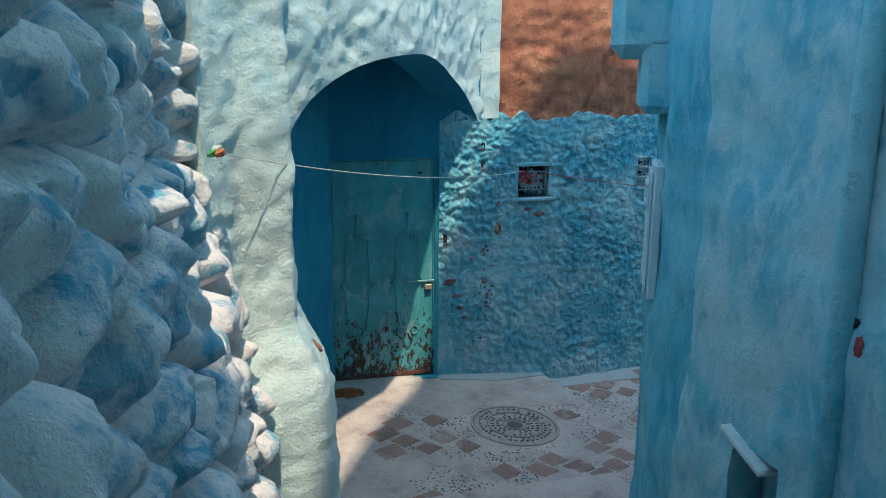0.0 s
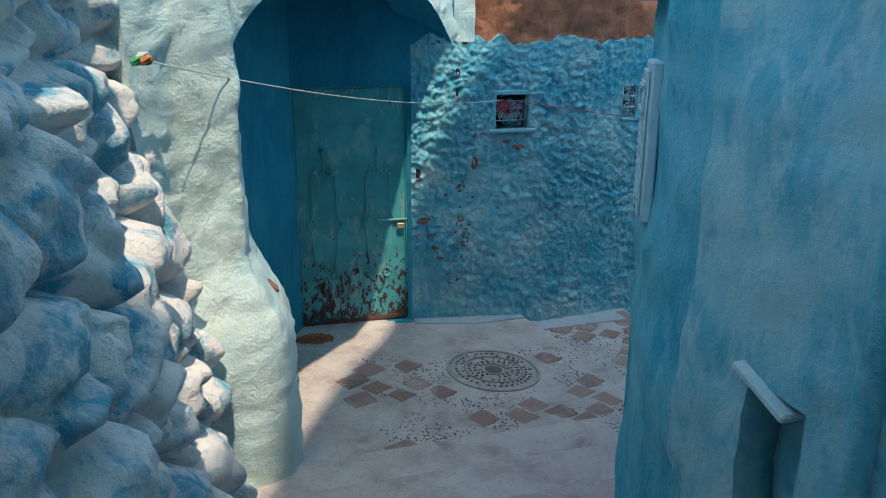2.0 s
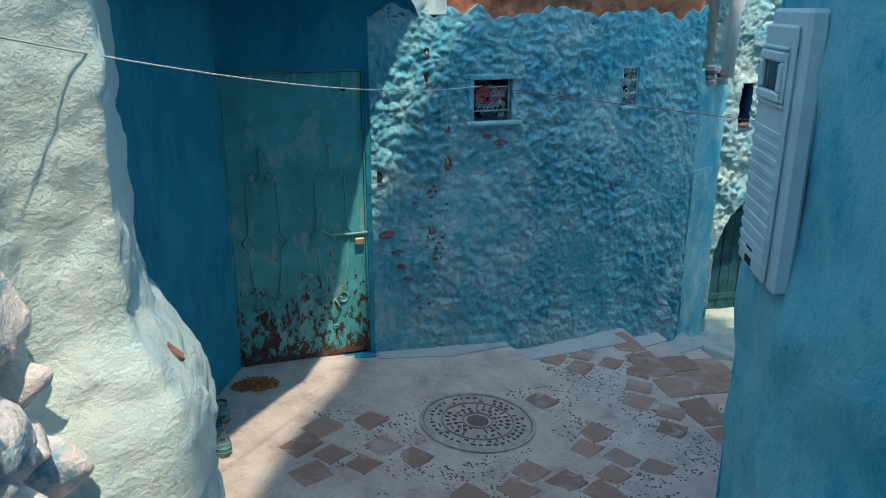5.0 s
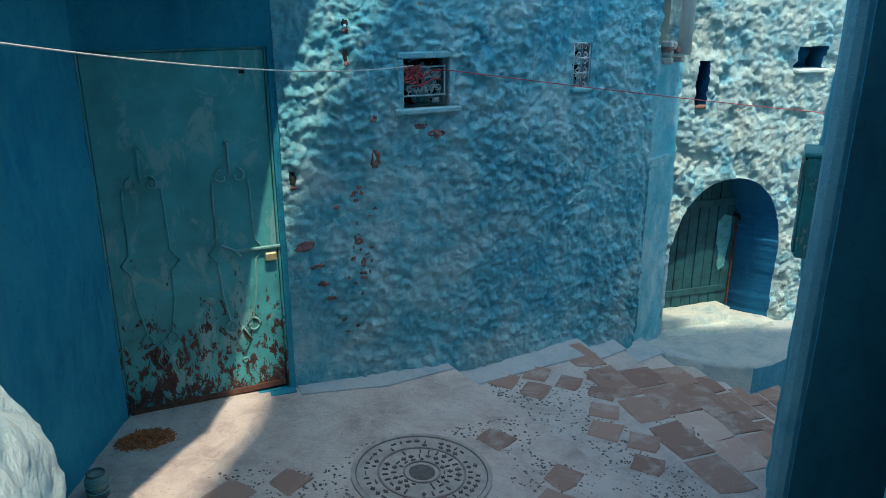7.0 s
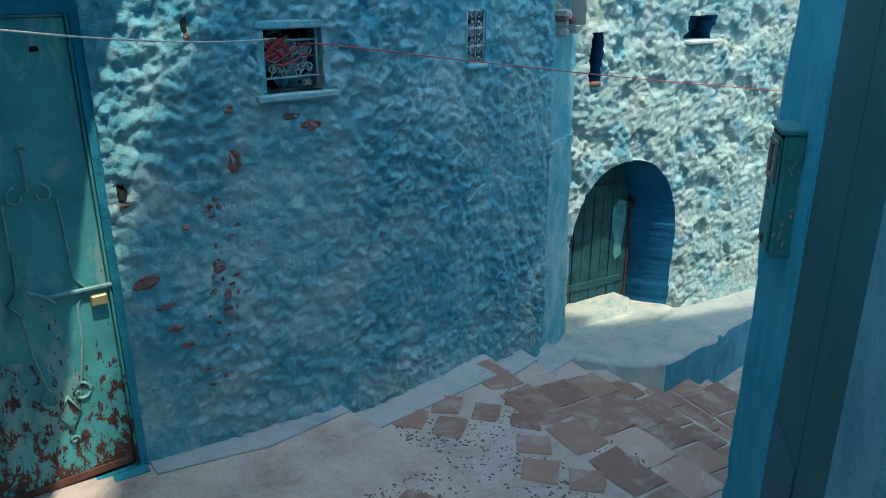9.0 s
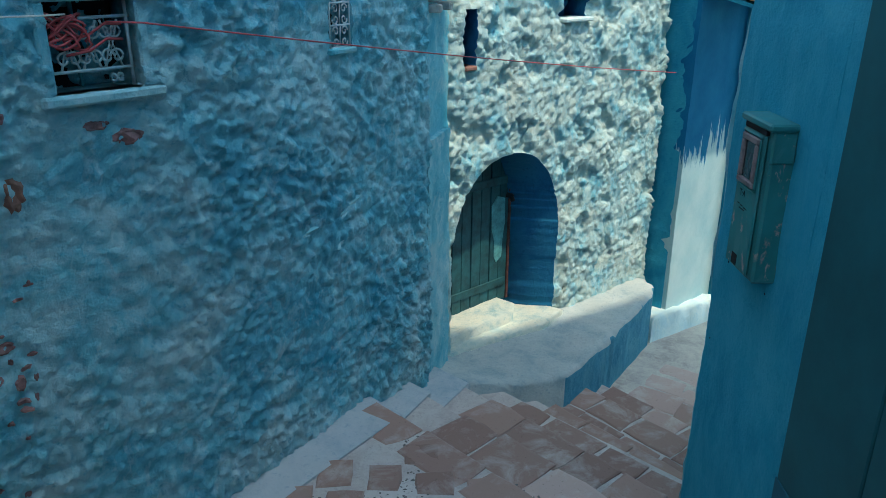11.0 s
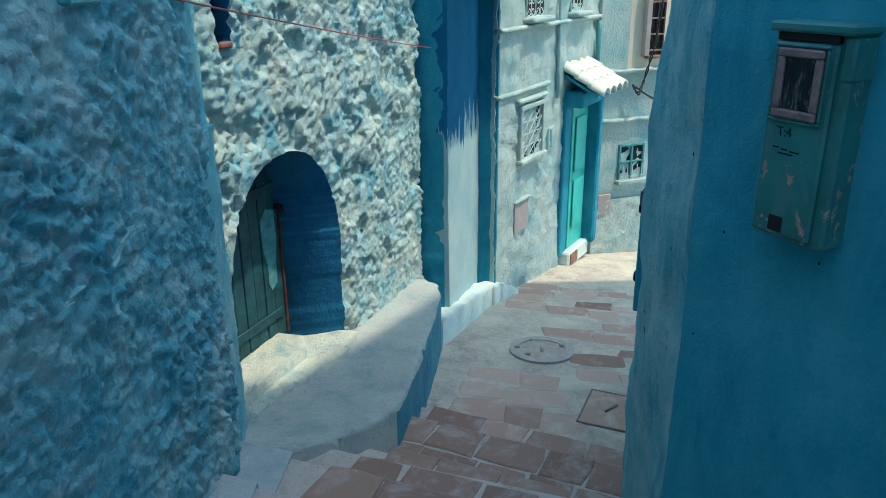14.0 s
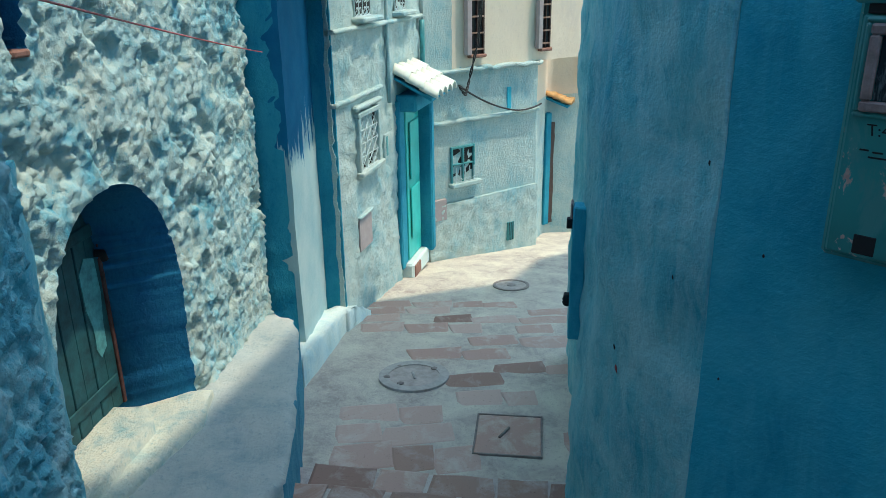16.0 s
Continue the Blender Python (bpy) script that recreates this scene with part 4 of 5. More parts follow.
for k, (u, z, w, h) in enumerate([(1.20, 1.30, 0.045, 0.09), (1.55, 2.16, 0.05, 0.06), (1.55, 1.99, 0.035, 0.08)]):
    blotch(u, z, w, h, BLACK, "putlog_hole", "small dark hole in the plaster", 0.006, k + 20)
    blotch(u + 0.005, z - h * 0.6, w * 1.1, 0.03, CHIPRED, "hole_lip", "chipped lip under a small wall hole", 0.008, k + 30)
flake = random.Random(17)
for k in range(26):
    z = 0.25 + 1.0 * flake.random()
    u = 1.50 + 0.16 * (z - 0.2) + flake.uniform(-0.09, 0.09)
    blotch(u, z, flake.uniform(0.015, 0.05), flake.uniform(0.012, 0.035), CHIPRED, "chip_patch", "red under-layer where the wash has flaked", 0.006, 100 + k)
for k, (u, z, w, h) in enumerate([(1.32, 0.74, 0.10, 0.04), (1.46, 1.10, 0.05, 0.03), (1.35, 0.62, 0.08, 0.05), (2.12, 1.50, 0.12, 0.06), (1.70, 1.62, 0.06, 0.04)]):
    blotch(u, z, w, h, CHIPRED, "chip_patch", "red under-layer where the wash has flaked", 0.006, 140 + k)
blotch(1.25, 0.88, 0.14, 0.08, CHIPRED, "bare_brick_patch", "flaked brick patch near the door", 0.008, 44)

for k, (u, z, w, h, sl) in enumerate([(3.343, 0.915, 0.22, 0.035, 0.34), (3.25, 0.743, 0.15, 0.025, 0.14), (3.0, 0.882, 0.12, 0.025, 0.19)]):
    blotch(u, z, w, h, NEARLIGHT, "wall_gouge", "pale slanting scrape in the blue plaster", 0.004, 80 + k, MAIN, main_relief, sl)
blotch(0.72, 1.20, 0.035, 0.09, BRICK, "bare_brick_patch", "orange brick showing at the pillar edge", 0.012, 51, PILLAR, lambda q, u: pillar_relief(q, 0.72))
# nicks and rust spots in the blue walls opposite
REDSPOT = plain("rust_red_spot", (0.30, 0.05, 0.05), 0.8, 0, 0.4, 40)
s5 = RIGHTFAR.s[5]
far_relief, pier_relief = rough_plaster(0.03, 0.010), rough_plaster(0.012, 0.004)
for k, (line, rel, u, z, w, h, mat) in enumerate([
        (RIGHTFAR, far_relief, s5 + 0.168, 0.489, 0.018, 0.035, REDSPOT), (RIGHTFAR, far_relief, s5 + 0.15, 0.56, 0.02, 0.02, BLACK),
        (RIGHTFAR, far_relief, s5 + 0.469, 0.924, 0.007, 0.014, BLACK), (RIGHTFAR, far_relief, s5 + 0.56, 1.25, 0.008, 0.014, BLACK),
        (RIGHTPIER, pier_relief, 0.12, 1.066, 0.006, 0.010, BLACK), (RIGHTPIER, pier_relief, 0.42, 1.074, 0.006, 0.010, BLACK), (RIGHTPIER, pier_relief, 0.05, 0.72, 0.006, 0.009, BLACK),
        (RIGHTNEAR, rough_plaster(0.035, 0.010), 1.53, 2.167, 0.035, 0.06, REDSPOT), (RIGHTNEAR, rough_plaster(0.035, 0.010), 1.50, 2.22, 0.03, 0.03, BLACK)]):
    blotch(u, z, w, h, mat, "wall_nick", "small dark nick in the blue wash" if mat is BLACK else "rusty red spot on the blue wash", 0.003, 60 + k, line, rel)

# ---- pilaster and drainpipe beside the arched house ----
PIL = Line([(3.94, 0.42), (4.50, 0.66)])
wall("pilaster", PIL, -1.0, 1.92, 0.03, MAINBLUE, rough_plaster(0.012, 0.012), 0.2, label="blue plastered pilaster between two houses")
PIL2 = Line([(4.03, 0.415), (4.45, 0.595)])
wall("pilaster_foot", PIL2, -1.0, 1.06, 0.03, MAINBLUE, rough_plaster(0.012, 0.012), 0.12, label="thicker blue foot of the pilaster")
bm = bmesh.new()
tube(bm, [(4.37, 0.535, 1.86), (4.38, 0.535, 2.6), (4.38, 0.535, 5.0)], 0.055, 14)
pipe = tagged(part("drainpipe", bm, PIPE, None, "", True), "pale drainpipe coming down onto the pilaster", "pipe")
blk = thing("rubble_top", pose(4.22, 0.50, 1.84, 0, 0, 23), "broken brick and mortar top of the pilaster", "rubble")
random.seed(12)
for k in range(9):
    x, z = random.uniform(-0.1, 0.14), random.uniform(-0.02, 0.12)
    bm = block(x - 0.03, x + 0.03, -0.03 - 0.02 * random.random(), 0.05, z - 0.025, z + 0.025, 0.01)
    part("brick_scrap", bm, CHIPRED if k % 3 == 0 else MORTAR, blk)

# ---- arched doorway ----
adoor = thing("arched_door", ARCHHOUSE.matrix(0.23, -0.60, -0.33), "weathered teal plank door under a rough arch", "door")
for k in range(9):
    x = -0.01 + k * 0.105
    part("plank", block(x, x + 0.10, -0.01 - 0.004 * (k % 2), 0.03, 0.0, 1.36 - 0.02 * abs(k - 5), 0.004), WOODTEAL, adoor)
rnd = random.Random(31)
bm = bmesh.new()
patch_rim = [(0.74, 0.86), (0.80, 0.93), (0.88, 0.90), (0.885, 0.70), (0.87, 0.55), (0.865, 0.40), (0.80, 0.36), (0.76, 0.42), (0.775, 0.55), (0.73, 0.66)]
front = [bm.verts.new((x + rnd.uniform(-0.01, 0.01), -0.019, z)) for x, z in patch_rim]
rear = [bm.verts.new((v.co.x, -0.008, v.co.z)) for v in front]
bm.faces.new(front)
for k in range(len(front)):
    bm.faces.new((front[k], rear[k], rear[(k + 1) % len(rear)], front[(k + 1) % len(front)]))
bmesh.ops.recalc_face_normals(bm, faces=bm.faces)
part("pale_panel", bm, PATCHTEAL, adoor, "paler worn patch of flaked paint")
part("door_edge", block(0.925, 0.95, -0.024, 0.02, 0.0, 1.34, 0.004), RUSTEDGE, adoor, "rusty brown closing edge")
bm = bmesh.new()
tube(bm, [(0.90, -0.01, 0.92), (0.93, -0.04, 0.91), (0.95, -0.035, 0.87)], 0.022, 8)
part("latch", bm, BLACK, adoor, "dark iron latch", True)
for z in (0.14, 1.02):
    part("ledge_board", block(0.02, 0.90, -0.026, -0.015, z, z + 0.07, 0.005), WOODTEAL, adoor, "dark cross board")
slab("threshold", [(4.56, 0.70), (4.56, 1.0), (5.44, 0.90), (5.40, 0.68), (5.28, 0.60)], -0.565, -0.8, THRESHWASH, "whitewashed raised threshold of the arched door", res=0.04, rough=0.012, soft=0.014)
slab("threshold_lower", [(4.50, 0.62), (4.95, 0.52), (5.40, 0.38), (5.74, 0.42), (5.74, 0.70), (5.45, 0.95), (4.56, 0.95)], -0.655, -0.9, THRESHWASH, "whitewashed lower threshold step", res=0.04, rough=0.018, soft=0.02)
for h0, lab in (((0.325, 1.41, 0.10), "red brick sill of the slit"), ((1.31, 1.675, 0.32), "pale sill of the vent opening")):
    ob = thing("opening_sill", ARCHHOUSE.matrix(h0[0], h0[1], 0.03), lab, "sill")
    part("sill_stone", block(-0.01, h0[2], 0.0 if h0[2] < 0.2 else -0.02, 0.2, -0.01, 0.02, 0.008), BRICK if h0[2] < 0.2 else PALE, ob)

# ---- recess beyond the arched house ----
slab("kerb", [(6.78, 0.06), (8.0, -0.14), (8.05, 0.2), (6.9, 0.5)], lambda x, y: -1.02 - 0.12 * (x - 6.8), -1.7, PALE, "whitewashed kerb at the foot of the wall", res=0.05, rough=0.03, soft=0.03)
slab("kerb_end", [(7.95, -0.16), (8.45, -0.30), (8.5, -0.12), (7.98, 0.1)], lambda x, y: -1.16 - 0.35 * (x - 7.95), -1.8, PALE, "lumpy whitewashed kerb end", res=0.05, rough=0.06, soft=0.05)


# ---- right wall: meter boxes and doors ----
def meter_box(name, m, w, h, d, paint, frame, label, win_z, hood=True, bars=True):
    ob = thing(name, m, label, "meter box", "meter boxes")
    part("body", block(0, w, -d, 0.02, 0, h, 0.008), paint, ob)
    part("cover", block(0.012, w - 0.03, -d - 0.012, -d - 0.0005, 0.012, h - 0.03, 0.006), paint, ob, "hinged chipped cover")
    z0, z1 = win_z
    x0, x1 = 0.022, w - 0.045
    for t, y, mat in ((0.010, -d - 0.019, paint), (0.020, -d - 0.024, frame)):
        for b in ((x0, x1, z1 - t, z1), (x0, x1, z0, z0 + t), (x0, x0 + t, z0 + t, z1 - t), (x1 - t, x1, z0 + t, z1 - t)):
            part("window_frame", block(b[0], b[1], y, -d - 0.0115, b[2], b[3], 0.004), mat, ob)
        x0, x1, z0, z1 = x0 + t + 0.001, x1 - t - 0.001, z0 + t + 0.001, z1 - t - 0.001
    part("window_glass", block(x0, x1, -d - 0.016, -d - 0.0125, z0, z1, 0.001), GLASSY, ob, "dusty scratched glass")
    if hood:
        part("hood", block(-0.005, w + 0.012, -d - 0.02, 0.0, h - 0.012, h + 0.012, 0.006), paint, ob)
        part("side_strip", block(w - 0.026, w + 0.006, -d - 0.004, 0.0, h * 0.78, h - 0.012, 0.006), paint, ob)
        part("gap", block(0.02, w - 0.03, -d - 0.0125, -d - 0.001, h - 0.03, h - 0.013, 0.001), BLACK, ob)
    part("cable_hole", block(w * 0.30, w * 0.50, -d - 0.0135, -d - 0.003, 0.02, 0.06, 0.002), BLACK, ob)
    if bars:
        txt = bpy.data.curves.new("scrawl", "FONT")
        txt.body, txt.size, txt.extrude, txt.shear = "T:4", 0.031, 0.0004, -0.15
        txt.materials.append(BLACK)
        ink = new("scrawl", txt)
        ink.parent = ob
        ink.matrix_local = Matrix.Translation((w * 0.26, -d - 0.0126, h * 0.505)) @ Matrix.Rotation(math.pi / 2, 4, "X")
        ink["label"] = "scrawled dark marks"
        for x0, x1, z in ((0.22, 0.30, 0.445), (0.33, 0.42, 0.44), (0.45, 0.58, 0.435), (0.30, 0.5, 0.42)):
            part("scrawl", block(w * x0, w * x1, -d - 0.0128, -d - 0.0115, h * z, h * z + 0.0035, 0.0004), BLACK, ob)
    return ob


meter_box("meter_box", RIGHTPIER.matrix(0.262, 1.13, 0.0), 0.21, 0.50, 0.07, BOXPAINT, BOXFRAME, "teal meter box with chipped paint and dusty window", (0.285, 0.465))
mb2 = meter_box("meter_box", RIGHTNEAR.matrix(0.02, 1.90, 0.0), 0.24, 0.56, 0.020, BOXPALE, BOXPALE, "pale blue painted meter box on ridged panel", (0.37, 0.49), False, False)
for k in range(11):
    part("ridge", block(0.014, 0.206, -0.0345, -0.0315, 0.04 + k * 0.027, 0.055 + k * 0.027, 0.004), BOXPALE, mb2)
sb = thing("junction_box", RIGHTFAR.matrix(RIGHTFAR.s[4] - 0.02, 0.30, 0.0), "narrow blue metal box with rusty top and padlock", "junction box")
part("body", block(-0.02, 0.06, -0.035, 0.02, 0.0, 0.55, 0.006), PIERBLUE, sb)
part("lid", block(-0.02, 0.05, -0.045, -0.036, 0.50, 0.56, 0.004), BOXFRAME, sb, "pinkish rusted metal top")
for z in (0.12, 0.44):
    part("hinge", block(-0.05, -0.015, -0.06, -0.02, z, z + 0.04, 0.004), BLACK, sb)
bm = bmesh.new()
tube(bm, [(-0.03, -0.045 + 0.015 * math.cos(a), 0.13 + 0.02 * math.sin(a)) for a in np.linspace(0, 6.28, 14)], 0.006)
part("padlock", bm, BLACK, sb, "dark padlock", True)

bm = bmesh.new()
rings = []
for k in range(9):
    f = k / 8
    z = -1.30 + 0.62 * f
    out = 0.10 * math.cos(f * math.pi / 2) ** 1.4
    ring = []
    for i in range(11):
        a = (i / 10 - 0.5) * math.pi
        q = RIGHTFAR.matrix(RIGHTFAR.s[3] - 0.35 + 0.26 * math.sin(a) * (1.05 - 0.5 * f), z) @ Vector((0, 0.02 - (out + 0.01) * math.cos(a), 0))
        ring.append(bm.verts.new(q + Vector((0.01 * fbm(q, 6), 0.01 * fbm(q, 7), 0))))
    rings.append(ring)
for r0, r1 in zip(rings, rings[1:]):
    for i in range(10):
        bm.faces.new((r0[i], r0[i + 1], r1[i + 1], r1[i]))
bm.faces.new(rings[-1])
bmesh.ops.recalc_face_normals(bm, faces=bm.faces)
tagged(part("plaster_fillet", bm, RIGHTBLUE, None, "", True), "rounded blue plaster bulge at the wall foot", "", "", "structure")

tdoor = thing("steel_door", RIGHTDOORWAY.matrix(0.10, -0.40, 0.0), "closed dark teal steel door flush in the wall", "door")
part("door_leaf", block(0.0, 0.405, -0.02, 0.02, 0.0, 3.2, 0.004), TEALDOOR, tdoor)
part("door_leaf", block(0.412, 0.78, -0.02, 0.02, 0.0, 3.2, 0.004), TEALDOOR, tdoor)
part("kick_board", block(0.0, 0.405, -0.026, -0.021, 0.0, 1.02, 0.003), DARKTEAL, tdoor, "bluer painted foot of the door")
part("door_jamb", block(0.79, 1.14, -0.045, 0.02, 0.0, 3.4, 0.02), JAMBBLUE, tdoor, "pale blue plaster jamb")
ndoor = thing("recessed_door", RIGHTDOORWAY.matrix(1.30, -0.38, -0.5), "navy door deep in a doorway, the doorway's dark put into its colour", "door")
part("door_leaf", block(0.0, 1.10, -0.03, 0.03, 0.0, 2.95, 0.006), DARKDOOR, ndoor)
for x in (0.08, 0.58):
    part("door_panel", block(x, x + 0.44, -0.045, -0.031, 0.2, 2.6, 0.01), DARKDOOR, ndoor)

lint = thing("niche_lintel", RIGHTNEAR.matrix(1.06, 1.70, 0.0), "slanting pale lintel over a small wall niche", "lintel")
lint.matrix_world = RIGHTNEAR.matrix(1.06, 1.745, 0.0) @ pose(0, 0, 0, 0, 17, 0)
part("lintel_board", block(0.0, 0.21, -0.04, 0.1, -0.025, 0.0, 0.006), PALE, lint)
corb = thing("corbel", RIGHTNEAR.matrix(0.0, 2.66, 0.0), "stepped blue corbel under the upper storey", "corbel")
part("corbel_block", block(-0.06, 0.30, -0.10, 0.2, 0.0, 0.30, 0.03), RIGHTBLUE, corb)
part("corbel_block", block(-0.10, 0.30, -0.22, 0.2, 0.21, 0.75, 0.05), RIGHTBLUE, corb)
bm = bmesh.new()
tube(bm, [RIGHTNEAR.matrix(1.46, 0, 0.02) @ Vector((0.01 * math.sin(z * 4), 0, z)) for z in np.linspace(1.0, 4.8, 20)], 0.035, 10)
tagged(part("wall_conduit", bm, RIGHTBLUE, None, "", True), "limewashed pipe running up the blue wall", "pipe")

# ---- far facade ----
def on(line, x):
    """Distance along a straight plan line at the place where its x is given."""
    a, b = line.p[0], line.p[-1]
    return (x - a.x) / (b.x - a.x) * line.length


uw = on(FACADE, 8.63)
fwin = thing("window_3", FACADE.matrix(uw, -0.05, 0.0), "ground floor window with white star-patterned iron grille", "window")
fwin["kind"] = "structure"
part("dark_pane", block(0.0, 0.50, 0.0, 0.03, 0.0, 0.50, 0.002), BLACK, fwin)
window_surround(fwin, 0.50, 0.50, 0.05, 0.05, FARPALE)
cw, ch = 0.50 / 3, 0.50 / 4
for i in range(3):
    for j in range(4):
        bm = bmesh.new()
        for p, q in (((0, 0), (1, 1)), ((1, 0), (0, 1)), ((0, 0), (1, 0)), ((0, 0), (0, 1))):
            tube(bm, [((i + p[0]) * cw, -0.03, (j + p[1]) * ch), ((i + q[0]) * cw, -0.03, (j + q[1]) * ch)], 0.0048, 4)
        part("star_panel", bm, IRON, fwin)
part("hood", block(-0.10, 0.60, -0.06, 0.0, 0.57, 0.62, 0.018), FARPALE, fwin)
for nm, x, z, w, h, mat, lab in (("wall_plaque", 8.53, -0.82, 0.34, 0.33, PLAQUE, "dusty pink panel set in the house wall"),):
    ob = thing(nm, FACADE.matrix(on(FACADE, x), z, 0.012), lab, "panel")
    part("panel", block(0, w, -0.012, 0.02, 0, h, 0.004), mat, ob)
    part("drip_edge", block(-0.02, w + 0.03, -0.035, 0.02, h, h + 0.025, 0.008), FARPALE, ob)
sw = thing("small_vent", FACADE.matrix(on(FACADE, 9.32), -0.10, 0.0), "narrow wall vent with pale frame", "vent")
part("vent_frame", block(0, 0.12, -0.03, 0.02, 0, 0.26, 0.01), FARPALE, sw)
part("vent_slot", block(0.035, 0.085, -0.034, -0.028, 0.03, 0.23, 0.002), GREENFRAME, sw)
for x, w in ((8.72, 0.42), (9.85, 0.36)):
    ob = thing("window_4", FACADE.matrix(on(FACADE, x), 1.33, 0.0), "upper window with pale scroll grille", "window", "upper windows of the blue house")
    ob["kind"] = "structure"
    part("dark_pane", block(0, w, -0.005, 0.02, 0, 0.6, 0.002), BLACK, ob)
    scroll_grille(ob, w, 0.6, 3, 2, 0.012, IRON)
    part("sill", block(-0.06, w + 0.06, -0.12, 0.02, -0.05, 0.0, 0.015), FARPALE, ob)


def ledge(name, line, u0, u1, z, out, h, mat, lab, wave=0.01):
    bm = bmesh.new()
    n = max(4, int((u1 - u0) / 0.06))
    rings = []
    for k in range(n + 1):
        u = u0 + (u1 - u0) * k / n
        m = line.matrix(u, z + wave * fbm((u * 3, 0, z), 2.0))
        o = out * (1 + 0.25 * noise.noise(Vector((u * 6, z, 3))))
        rings.append([bm.verts.new(m @ Vector(p)) for p in ((0, 0.03, h), (0, -o * 0.7, h), (0, -o, h * 0.5), (0, -o * 0.8, 0), (0, 0.03, 0))])
    for a, b in zip(rings, rings[1:]):
        for k in range(5):
            bm.faces.new((a[k], b[k], b[(k + 1) % 5], a[(k + 1) % 5]))
    bm.faces.new(rings[0][::-1]), bm.faces.new(rings[-1])
    bmesh.ops.recalc_face_normals(bm, faces=bm.faces)
    return tagged(part(name, bm, mat, None, "", True), lab, "", "", "structure")


ledge("string_course", FACADE, on(FACADE, 8.0), on(FACADE, 10.72), 1.22, 0.06, 0.04, FARPALE, "uneven plaster ledge along the house front")
ledge("string_course_low", FACADE, on(FACADE, 8.1), on(FACADE, 9.3), 0.62, 0.035, 0.04, FARPALE, "plaster band over the grilled window")
bm = bmesh.new()
tube(bm, [FACADE.matrix(on(FACADE, 9.5), 0, 0.03) @ Vector((0, 0, z)) for z in np.linspace(0.45, 5.0, 12)], 0.02, 8)
tagged(part("wall_conduit", bm, FARPALE, None, "", True), "painted conduit climbing the house front", "pipe")
bm = bmesh.new()
tube(bm, [FACADE.matrix(on(FACADE, 10.66), 0, 0.05) @ Vector((0, 0, z)) for z in np.linspace(-1.6, 1.2, 12)], 0.03, 8)
tagged(part("downpipe", bm, GREENFRAME, None, "", True), "teal downpipe at the house corner", "pipe")

# turquoise door with tiled hood
gd = thing("turquoise_door", FACADE.matrix(on(FACADE, 9.86), -1.50, 0.0), "tall turquoise door in a porch frame coloured with hood shade", "door")
part("door_leaf", block(0.10, 0.60, -0.05, 0.02, 0.05, 1.80, 0.006), GREENDOOR, gd)
part("door_panel", block(0.18, 0.52, -0.075, -0.06, 0.3, 0.9, 0.01), GREENDOOR, gd)
part("door_panel", block(0.18, 0.52, -0.075, -0.06, 1.0, 1.65, 0.01), GREENDOOR, gd)
# Left cheek and head draw the hood's shade as deep blue slabs.
part("porch_cheek", block(-0.10, 0.09, -0.04, 0.02, 0.0, 1.92, 0.015), SHADEBLUE, gd)
part("porch_cheek", block(0.61, 0.74, -0.20, 0.02, 0.0, 1.92, 0.02), SHADEBLUE, gd)
part("porch_head", block(-0.06, 0.74, -0.22, 0.02, 1.8, 1.98, 0.02), SHADEBLUE, gd)
part("doorstep", block(-0.02, 0.66, -0.13, 0.02, -0.16, 0.045, 0.02), PALE, gd)
part("step_brick", block(0.02, 0.25, -0.145, -0.1, -0.12, 0.02, 0.008), BRICK, gd, "bare orange brick in the doorstep")


def tile_hood(m, w, d, drop, n, mat, label, group=""):
    ob = thing("tiled_hood", m, label, "awning", group)
    bm = bmesh.new()
    vs = box(bm, 0.0, w, -d * 0.9, 0.02, -0.05, -0.02)
    for v in vs:
        if v.co.y < -0.1:
            v.co.z -= drop * 0.9
    # Deep blue here paints the shade under the hood.
    part("hood_board", bm, SHADEBLUE, ob, "board under the tiles, coloured with the hood's own shade")
    tw = w / n
    for i in range(n):
        for row in range(3):
            bm = bmesh.new()
            cx = tw * (i + 0.5)
            y0, y1 = 0.02 - row * d / 3, 0.0 - (row + 1.15) * d / 3
            z0, z1 = 0.0 - drop * row / 3 + 0.012, -drop * (row + 1.15) / 3 + 0.025
            rings = []
            for y, z in ((y0, z0), (y1, z1)):
                top = [bm.verts.new((cx + tw * 0.56 * math.cos(a), y, z + tw * 0.42 * math.sin(a))) for a in np.linspace(math.pi, 0, 7)]
                low = [bm.verts.new((cx + tw * 0.44 * math.cos(a), y, z - 0.012 + tw * 0.42 * math.sin(a))) for a in np.linspace(0, math.pi, 7)]
                rings.append(top + low)
            for k in range(14):
                bm.faces.new((rings[0][k], rings[0][(k + 1) % 14], rings[1][(k + 1) % 14], rings[1][k]))
            bm.faces.new(rings[0][::-1]), bm.faces.new(rings[1])
            bmesh.ops.recalc_face_normals(bm, faces=bm.faces)
            part("roof_tile", bm, mat, ob, "", True)
    return ob


tile_hood(FACADE.matrix(on(FACADE, 9.72), 0.72, 0.0), 0.84, 0.46, 0.26, 4, WHITETILE, "whitewashed tiled hood over the turquoise door")

# ---- house at the bend ----
FH = FARHOUSE
fm = lambda y, z, out=0.0: FH.matrix((y + 0.86) / (-2.35 + 0.86) * FH.length, z, out)
w5 = thing("window_5", fm(-1.155, -0.80), "teal window with white curled grille", "window")
w5["kind"] = "structure"
part("dark_pane", block(0, 0.39, -0.004, 0.02, 0, 0.46, 0.002), BLACK, w5)
